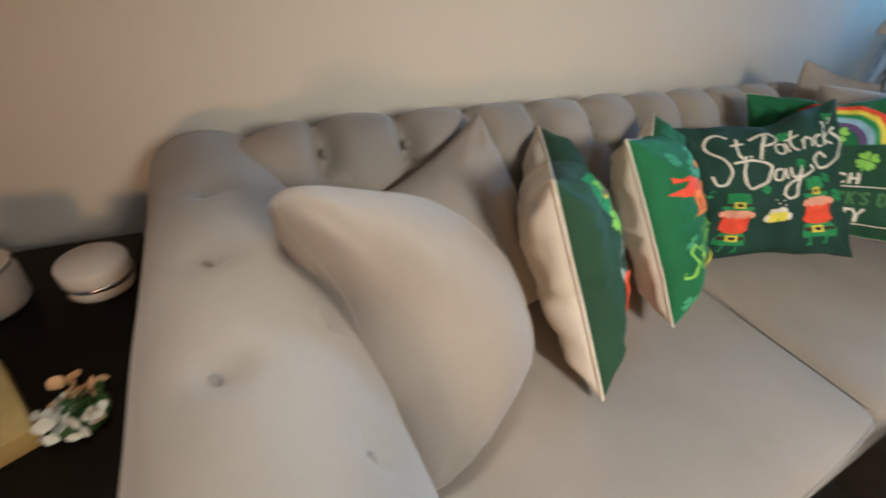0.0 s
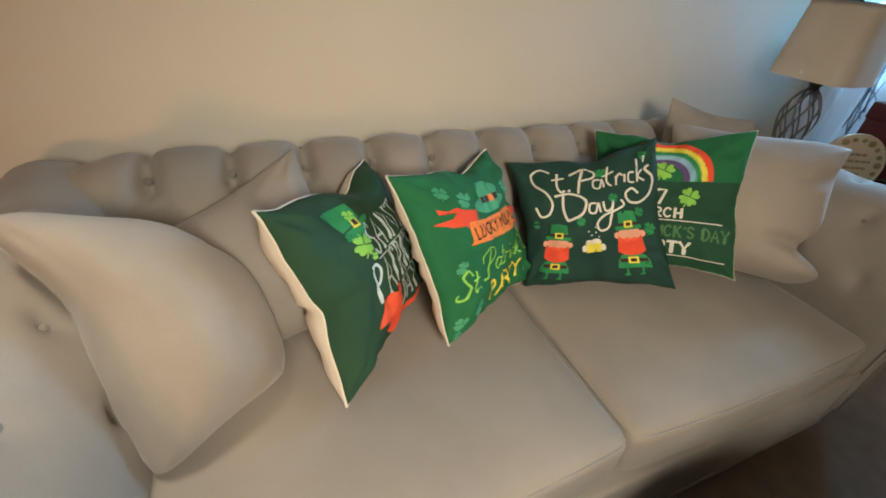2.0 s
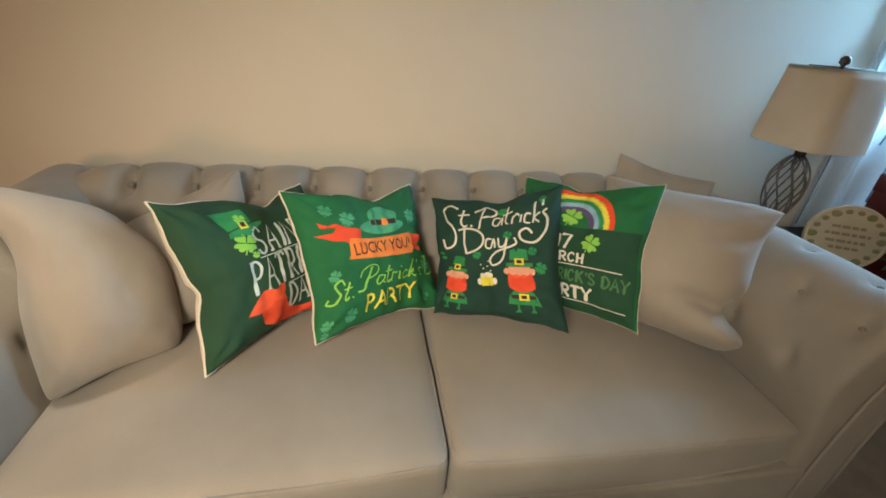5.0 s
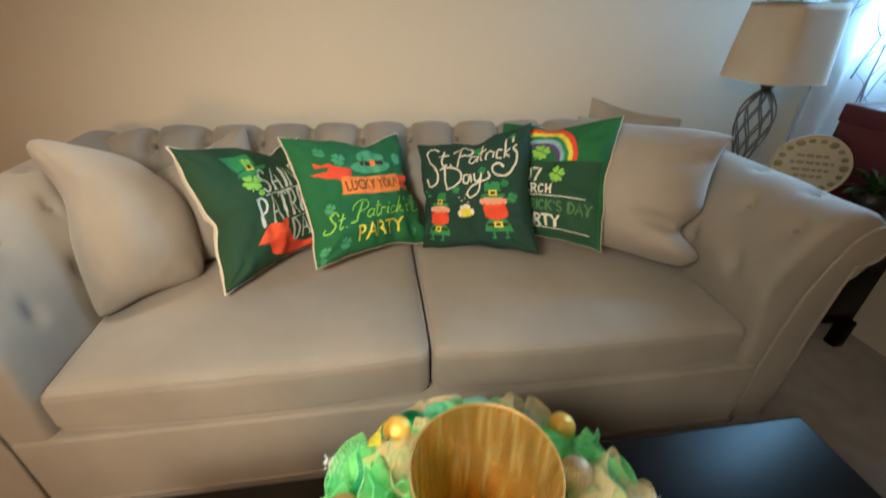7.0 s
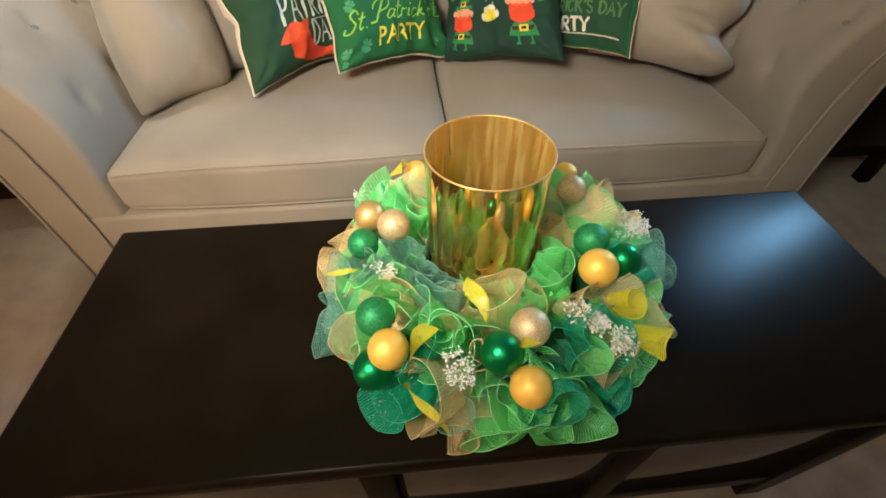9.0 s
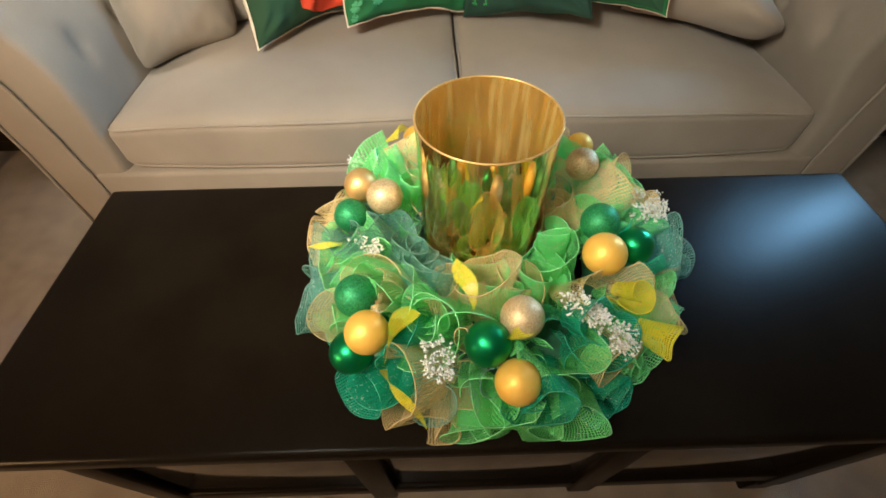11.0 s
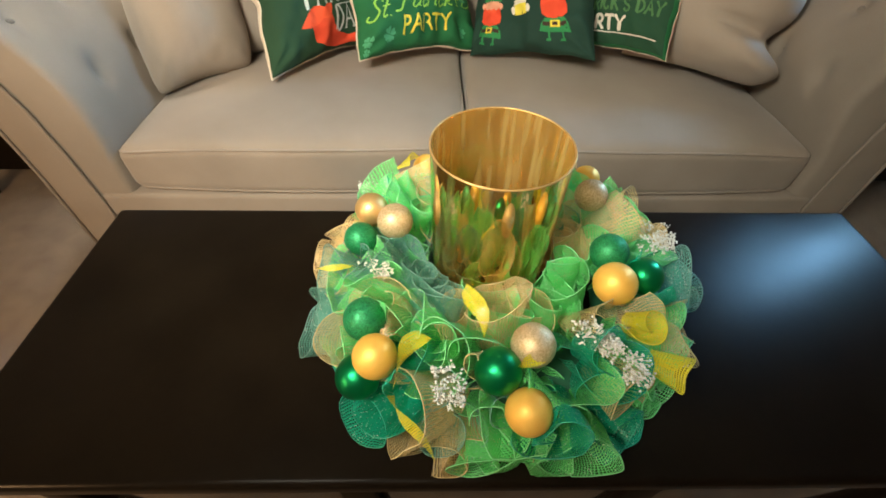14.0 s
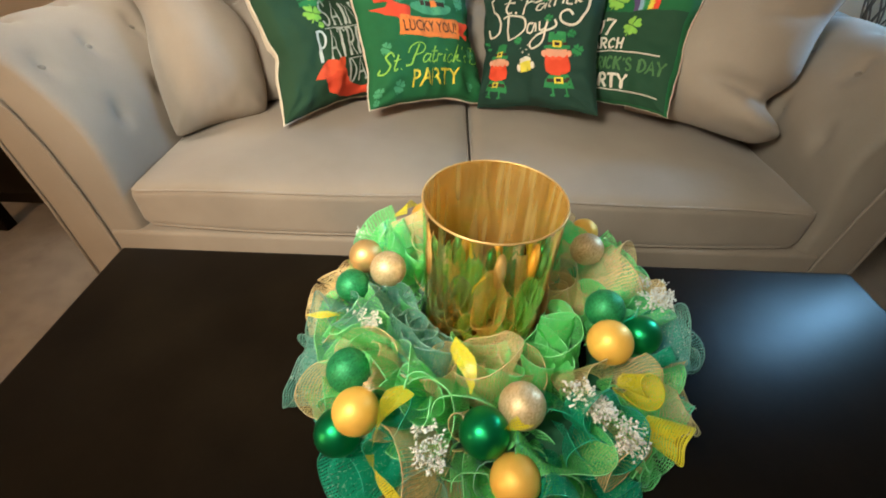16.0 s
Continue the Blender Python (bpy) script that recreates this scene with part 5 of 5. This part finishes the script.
berry_spray((-0.066, -0.690, 0.690), (0.10, -0.75, 0.1), 0.014, 60, 1)
berry_spray((0.068, -0.655, 0.704), (0.75, -0.55, -0.12), 0.015, 75, 2)
berry_spray((0.098, -0.677, 0.700), (0.60, -0.80, -0.12), 0.014, 50, 6)
berry_spray((-0.168, -0.548, 0.682), (0.7, -0.5, 0.0), 0.012, 40, 3)
berry_spray((0.195, -0.495, 0.672), (0.8, -0.30, -0.05), 0.021, 95, 4)
berry_spray((-0.15, -0.365, 0.630), (-0.8, 0.2, 0.1), 0.014, 40, 5)

def net_twist(at, way, length, width, turns, seed):
    """A narrow strip of yellow net, twisted along its length and cut to a point."""
    at, way = Vector(at), Vector(way).normalized()
    side = way.cross(Vector((0, 0, 1))).normalized()
    up = side.cross(way)
    bm = bmesh.new()
    uvl = bm.loops.layers.uv.new("UVMap")
    info, rows = {}, []
    for i in range(22):
        u = i / 21
        a = seed + turns * math.tau * u
        w = width * (0.45 + 0.55 * math.sin(math.pi * min(1.0, u + 0.25))) * (1 - max(0.0, u - 0.75) / 0.26)
        mid = at + way * length * u + up * (0.10 * length * math.sin(3.1 * u) - 0.16 * length * u * u) + side * 0.10 * length * math.sin(4 * u + seed)
        row = []
        for j in range(5):
            v = j / 4 - 0.5
            vert = bm.verts.new(mid + (side * math.cos(a) + up * math.sin(a)) * w * v)
            info[vert] = (u * length, v * width)
            row.append(vert)
        rows.append(row)
    for i in range(21):
        for j in range(4):
            f = bm.faces.new((rows[i][j], rows[i + 1][j], rows[i + 1][j + 1], rows[i][j + 1]))
            for lp in f.loops:
                lp[uvl].uv = info[lp.vert]
    under(part("net_twist", bm, N_YEL), wreath)


for k, (x, y, z, a, l, w, tn) in enumerate(((-0.085, -0.660, 0.690, 4.1, 0.062, 0.020, 0.35), (-0.115, -0.705, 0.650, 5.2, 0.075, 0.016, 0.45), (-0.036, -0.606, 0.700, 4.9, 0.058, 0.024, 0.25), (-0.178, -0.553, 0.672, 3.0, 0.050, 0.010, 0.3), (-0.120, -0.372, 0.690, 1.3, 0.055, 0.026, 0.2), (0.010, -0.700, 0.690, 0.6, 0.040, 0.014, 0.4))):
    net_twist((x, y, z), (math.cos(a), math.sin(a), -0.12), l, w, tn, k * 0.9)
net_curl("net_curl", (0.152, -0.634, 0.676), (0.15, -0.65, 0.75), (0, 0, 1), 0.046, 2.2, 1.25, 0.9, N_YEL, 931)
net_curl("net_curl", (0.165, -0.684, 0.656), (0.8, -0.45, -0.05), (0, 0.2, 1), 0.040, 1.6, 0.7, 1.1, N_YEL, 947)

# loose fibres where the net is cut
rl = random.Random(23)
for k in range(26):
    a = rl.uniform(0, math.tau)
    r = rl.uniform(0.18, 0.235)
    p0 = Vector((WX + r * math.cos(a), max(-0.75, WY + r * math.sin(a)), WZ + rl.uniform(0.012, 0.07)))
    d = Vector((math.cos(a), math.sin(a), rl.uniform(-0.3, 0.6))) * rl.uniform(0.015, 0.032)
    bow = Vector((rl.uniform(-1, 1), rl.uniform(-1, 1), 0.6)) * 0.006
    fibre = [p0 + d * f + bow * math.sin(3 * f) for f in (0, 0.25, 0.5, 0.75, 1.0)]
    fibre = [Vector((q.x, q.y, max(q.z, WZ + 0.002))) for q in fibre]
    mt = rl.choice((N_TEAL, N_GOLD, N_LIME, N_GREEN))
    under(part("loose_fibre", tube(fibre, 0.0004, 4), HEMS[mt.name]), wreath)


# ---- end tables ----
def end_table(x0, x1, y0, y1, top):
    th = empty("end_table", ((x0 + x1) / 2, (y0 + y1) / 2, 0), "dark espresso wooden end table beside the sofa", "end table", "pair of end tables")
    under(part("tabletop", box(x0, x1, y0, y1, top - 0.028, top, 0.006, 3), M_BLACK), th)
    under(part("cabinet_body", box(x0 + 0.02, x1 - 0.02, y0 + 0.02, y1 - 0.02, 0.13, top - 0.028, 0.003, 1), M_BLACK), th)
    under(part("drawer_front", box(x0 + 0.07, x1 - 0.07, y0 + 0.008, y0 + 0.02, top - 0.20, top - 0.06, 0.004, 2), M_BLACK), th)
    under(part("door_front", box(x0 + 0.07, x1 - 0.07, y0 + 0.008, y0 + 0.02, 0.18, top - 0.22, 0.004, 2), M_BLACK), th)
    for x in (x0 + 0.03, x1 - 0.03):
        for y in (y0 + 0.03, y1 - 0.03):
            under(part("leg", box(x - 0.024, x + 0.024, y - 0.024, y + 0.024, 0, 0.13, 0.004, 2), M_BLACK), th)
    return th


ETZ = 0.60
end_table(1.240, 1.815, 0.305, 0.90, ETZ)
end_table(-1.80, -1.215, 0.34, 0.93, ETZ)


# ---- table lamp ----
LX, LY = 1.372, 0.73
lamp = empty("table_lamp", (LX, LY, ETZ), "bronze wire lattice lamp with a cream shade, switched off", "lamp")
part("lamp_base", lathe([(0.0, 0.0), (0.075, 0.0), (0.078, 0.012), (0.05, 0.022), (0.03, 0.035), (0.026, 0.06), (0.0, 0.06)], (0, 0, 0), 32), M_BRONZE, lamp)


def belly(f):
    return 0.018 + 0.045 * max(0.0, math.sin(math.pi * min(1, f) ** 1.6)) ** 0.8


for k in range(8):
    for hand in (-1, 1):
        pts = [Vector((belly(q) * math.cos(k * math.tau / 8 + hand * q * 1.9), belly(q) * math.sin(k * math.tau / 8 + hand * q * 1.9), 0.06 + 0.30 * q)) for q in [i / 22 for i in range(23)]]
        part("lattice_wire", tube(pts, 0.0033, 6), M_PEWTER, lamp)
part("neck", lathe([(0.0, 0.355), (0.020, 0.355), (0.017, 0.372), (0.026, 0.384), (0.045, 0.39), (0.045, 0.394), (0.008, 0.398), (0.008, 0.44), (0.0, 0.44)], (0, 0, 0), 28), M_BRONZE, lamp)


def shade():
    bm = bmesh.new()

    def fn(u, v):
        a = u * math.tau + 0.15
        c, s = math.cos(a), math.sin(a)
        q = (abs(c) ** 4.5 + abs(s) ** 4.5) ** (-1 / 4.5)
        f = v * 2 if v <= 0.5 else 2 - v * 2
        r = (0.138 - 0.021 * f) - (0.003 if v > 0.5 else 0)
        return Vector((c * q * r, s * q * r, 0.402 + 0.250 * f))
    grid_mesh(fn, 72, 21, wrap_u=True, wrap_v=False, bm=bm)
    return bm


part("shade", shade(), M_SHADE, lamp)
part("rod", tube([(0, 0, 0.39), (0, 0, 0.655)], 0.004), M_BRONZE, lamp)
part("finial", lathe([(0.0, 0.65), (0.007, 0.652), (0.006, 0.660), (0.015, 0.667), (0.015, 0.681), (0.007, 0.689), (0.0, 0.690)], (0, 0, 0), 18), M_BRONZE, lamp)
part("spider", tube([(-0.13, 0, 0.655), (0.13, 0, 0.655)], 0.002, 5), M_BRONZE, lamp)


# ---- oval plaque on the end table ----
plaque = empty("oval_plaque", (1.47, 0.50, ETZ), "cream oval plaque with brown lettering and floral border", "plaque")
tilt = pose(0, 0, 0.015, -14, 0, -24)


def oval(rx, rz, y0, y1):
    bm = bmesh.new()
    f = bm.faces.new([bm.verts.new(tilt @ Vector((rx * math.cos(a), y0, rz + 0.01 + rz * math.sin(a)))) for a in [k * math.tau / 56 for k in range(56)]])
    r = bmesh.ops.extrude_face_region(bm, geom=[f])
    for v in [g for g in r["geom"] if isinstance(g, bmesh.types.BMVert)]:
        v.co += tilt.to_3x3() @ Vector((0, y1 - y0, 0))
    bmesh.ops.recalc_face_normals(bm, faces=bm.faces)
    return bm


part("board", oval(0.128, 0.112, 0.0, 0.014), M_PLAQUE, plaque, smooth=False)
part("rim", tube([tilt @ Vector((0.125 * math.cos(a), -0.001, 0.122 + 0.109 * math.sin(a))) for a in [k * math.tau / 56 for k in range(56)]], 0.005, 6, closed=True), M_PLAQUE, plaque)
for k, (w, z) in enumerate(((0.11, 0.158), (0.14, 0.133), (0.12, 0.108), (0.09, 0.085))):
    bm = bmesh.new()
    x = -w / 2
    rb = random.Random(k)
    while x < w / 2 - 0.01:
        lw = rb.uniform(0.012, 0.028)
        q = box(x, min(w / 2, x + lw), -0.002, 0.002, z - 0.005, z + 0.005, bm=bm)
        x += lw + 0.006
    bm.transform(tilt)
    part("lettering_line", bm, M_BARS, plaque, smooth=False)
for k in range(18):
    a = k * math.tau / 18
    if math.sin(a) < -0.95:
        continue
    bm = bmesh.new()
    bmesh.ops.create_uvsphere(bm, u_segments=8, v_segments=5, radius=0.012 if k % 3 else 0.017, matrix=tilt @ Matrix.Translation((0.106 * math.cos(a), 0, 0.122 + 0.090 * math.sin(a))) @ Matrix.Diagonal((1, 0.15, 0.7, 1)))
    part("flower_print", bm, M_OLIVE if k % 2 else M_BARS, plaque)
part("easel_leg", tube([tilt @ Vector((0, 0.016, 0.16)), (0.02, 0.13, 0.004)], 0.005), M_BRONZE, plaque)

# ---- red box and plant on the end table ----
redbox = empty("gift_box", (1.72, 0.58, ETZ), "dark red card box standing on the end table", "box")
part("box_body", box(-0.075, 0.10, -0.16, 0.055, 0.0, 0.30, 0.004, 2), M_RED, redbox)
part("box_lid", box(-0.080, 0.105, -0.165, 0.060, 0.27, 0.335, 0.005, 2), M_RED, redbox)

plant = empty("potted_plant", (1.62, 0.38, ETZ), "small leafy green plant in a dark pot", "plant")
part("pot", lathe([(0.0, 0.0), (0.045, 0.0), (0.058, 0.09), (0.05, 0.09), (0.048, 0.075), (0.0, 0.075)], (0, 0, 0), 24), M_FOOT, plant)
rp = random.Random(4)
for k in range(46):
    a, e = rp.uniform(0, math.tau), rp.uniform(0.2, 1.3)
    l, w = rp.uniform(0.05, 0.10), rp.uniform(0.012, 0.022)
    d = Vector((math.cos(a) * math.cos(e), math.sin(a) * math.cos(e), math.sin(e)))
    sd = d.cross(Vector((0, 0, 1))).normalized()
    root = Vector((0, 0, 0.075)) + d * rp.uniform(0, 0.05)

    def leaf(u, v, root=root, d=d, sd=sd, l=l, w=w):
        return root + d * l * u + sd * w * math.sin(math.pi * min(0.98, u * 0.92 + 0.06)) * (v - 0.5) * 2 - Vector((0, 0, 0.035 * u * u)) + Vector((0, 0, 0.01 * abs(v - 0.5)))
    part("leaf", grid_mesh(leaf, 7, 3), M_LEAF, plant)


# ---- curtains ----
def curtain(y0, y1, seed, label):
    th = empty("curtain", (WALL_R - 0.07, (y0 + y1) / 2, 0.03), label, "curtain", "sheer curtains")
    folds = (y1 - y0) / 0.11

    def place(u, v):
        y = y0 + (y1 - y0) * u
        x = WALL_R - 0.075 + 0.026 * math.sin(u * folds * math.tau + seed) + 0.01 * noise.noise((u * 9, v * 2, seed))
        return Vector((x, y + 0.01 * noise.noise((u * 5, v * 3, seed + 4)), 0.03 + 2.27 * v))
    under(part("cloth", grid_mesh(place, 110, 30), M_SHEER), th)
    rb = random.Random(seed)
    for k in range(7):
        u, v, way = rb.uniform(0.1, 0.9), rb.uniform(0.2, 0.5), rb.choice((-1, 1))
        def stroke(u, v, du, dv, n, r):
            pts = []
            for i in range(n):
                f = i / (n - 1)
                uu, vv = u + du * f + 0.015 * math.sin(f * 5 + k), v + dv * f
                pts.append(place(max(0, min(1, uu)), max(0, min(1, vv))) - Vector((0.003, 0, 0)))
            return tube(pts, r, 4, taper=lambda f: 1.1 - 0.9 * f)
        under(part("printed_branch", stroke(u, v, 0.10 * way, 0.22, 26, 0.0035), M_BRANCH), th)
        for q in range(5):
            f = 0.15 + 0.17 * q
            under(part("printed_twig", stroke(u + 0.10 * way * f, v + 0.22 * f, rb.choice((-1, 1)) * rb.uniform(0.06, 0.14), rb.uniform(0.03, 0.08), 14, 0.0022), M_BRANCH), th)
    return th


M_BRANCH = surface("grey-blue branch print", (0.20, 0.24, 0.30), (0.28, 0.33, 0.40), 0.9, 20, 300, 0.1)
curtain(0.60, 1.03, 3, "white sheer curtain with dark branch print, hanging")
rod = tagged(part("curtain_rod", tube([(WALL_R - 0.075, 0.1, 2.32), (WALL_R - 0.075, 1.045, 2.32)], 0.011, 12), M_BRONZE), "dark bronze curtain rod above the window", "curtain rod")

# ---- things on the other end table ----
tin = empty("candle_tin", (-1.268, 0.770, ETZ), "white enamel tin with a silver band and lid", "tin")
part("tin_body", lathe([(0.0, 0.0), (0.047, 0.0), (0.050, 0.004), (0.050, 0.030), (0.0, 0.030)], (0, 0, 0), 40), M_TIN, tin)
part("silver_band", lathe([(0.0505, 0.022), (0.053, 0.023), (0.053, 0.030), (0.0505, 0.031)], (0, 0, 0), 40), M_SILVER, tin)
part("lid", lathe([(0.0, 0.030), (0.051, 0.030), (0.052, 0.033), (0.052, 0.054), (0.048, 0.059), (0.0, 0.060)], (0, 0, 0), 40), M_TIN, tin)
jar = empty("ceramic_jar", (-1.42, 0.77, ETZ), "grey ceramic jar with a silver rim", "jar")
part("jar_body", lathe([(0.0, 0.0), (0.05, 0.0), (0.058, 0.01), (0.06, 0.06), (0.052, 0.075), (0.0, 0.075)], (0, 0, 0), 36), M_GREYPOT, jar)
part("rim", lathe([(0.052, 0.074), (0.056, 0.076), (0.056, 0.082), (0.05, 0.083), (0.0, 0.083)], (0, 0, 0), 36), M_SILVER, jar)
card = empty("card_box", (-1.375, 0.515, ETZ), "straw yellow speckled card box", "box")
bm = box(-0.05, 0.05, -0.075, 0.075, 0, 0.035, 0.003, 2)
bm.transform(pose(0, 0, 0, 0, 0, 24))
part("box_body", bm, M_STRAW, card)
posy = empty("flower_posy", (-1.264, 0.488, ETZ), "small bunch of apricot and white cloth flowers with leaves", "flowers")
rf = random.Random(9)
for k in range(64):
    a, r = rf.uniform(0, math.tau), 0.036 * math.sqrt(rf.random())
    x, y = r * math.cos(a), r * math.sin(a) * 1.3
    mt = M_PETAL if y > 0.015 else (M_LEAF if y > -0.015 and x > -0.01 else M_PETALW)
    d = Vector((rf.uniform(-1, 1), rf.uniform(-1, 1), rf.uniform(0.2, 1.2))).normalized()
    sd = d.orthogonal().normalized()
    w, l = rf.uniform(0.005, 0.010), rf.uniform(0.012, 0.024)
    root = Vector((x, y, 0.012 + rf.uniform(0, 0.02)))

    def petal(u, v, root=root, d=d, sd=sd, l=l, w=w):
        return root + d * l * u + sd * w * math.sin(math.pi * min(0.97, u * 0.85 + 0.1)) * (v - 0.5) * 2 + Vector((0, 0, 0.012 * (v - 0.5) ** 2 - 0.006 * u))
    part("petal" if mt is not M_LEAF else "leaf", grid_mesh(petal, 6, 4), mt, posy)
part("posy_base", lathe([(0.0, 0.0), (0.03, 0.0), (0.034, 0.014), (0.0, 0.018)], (0, 0, 0), 20), M_LEAF, posy)
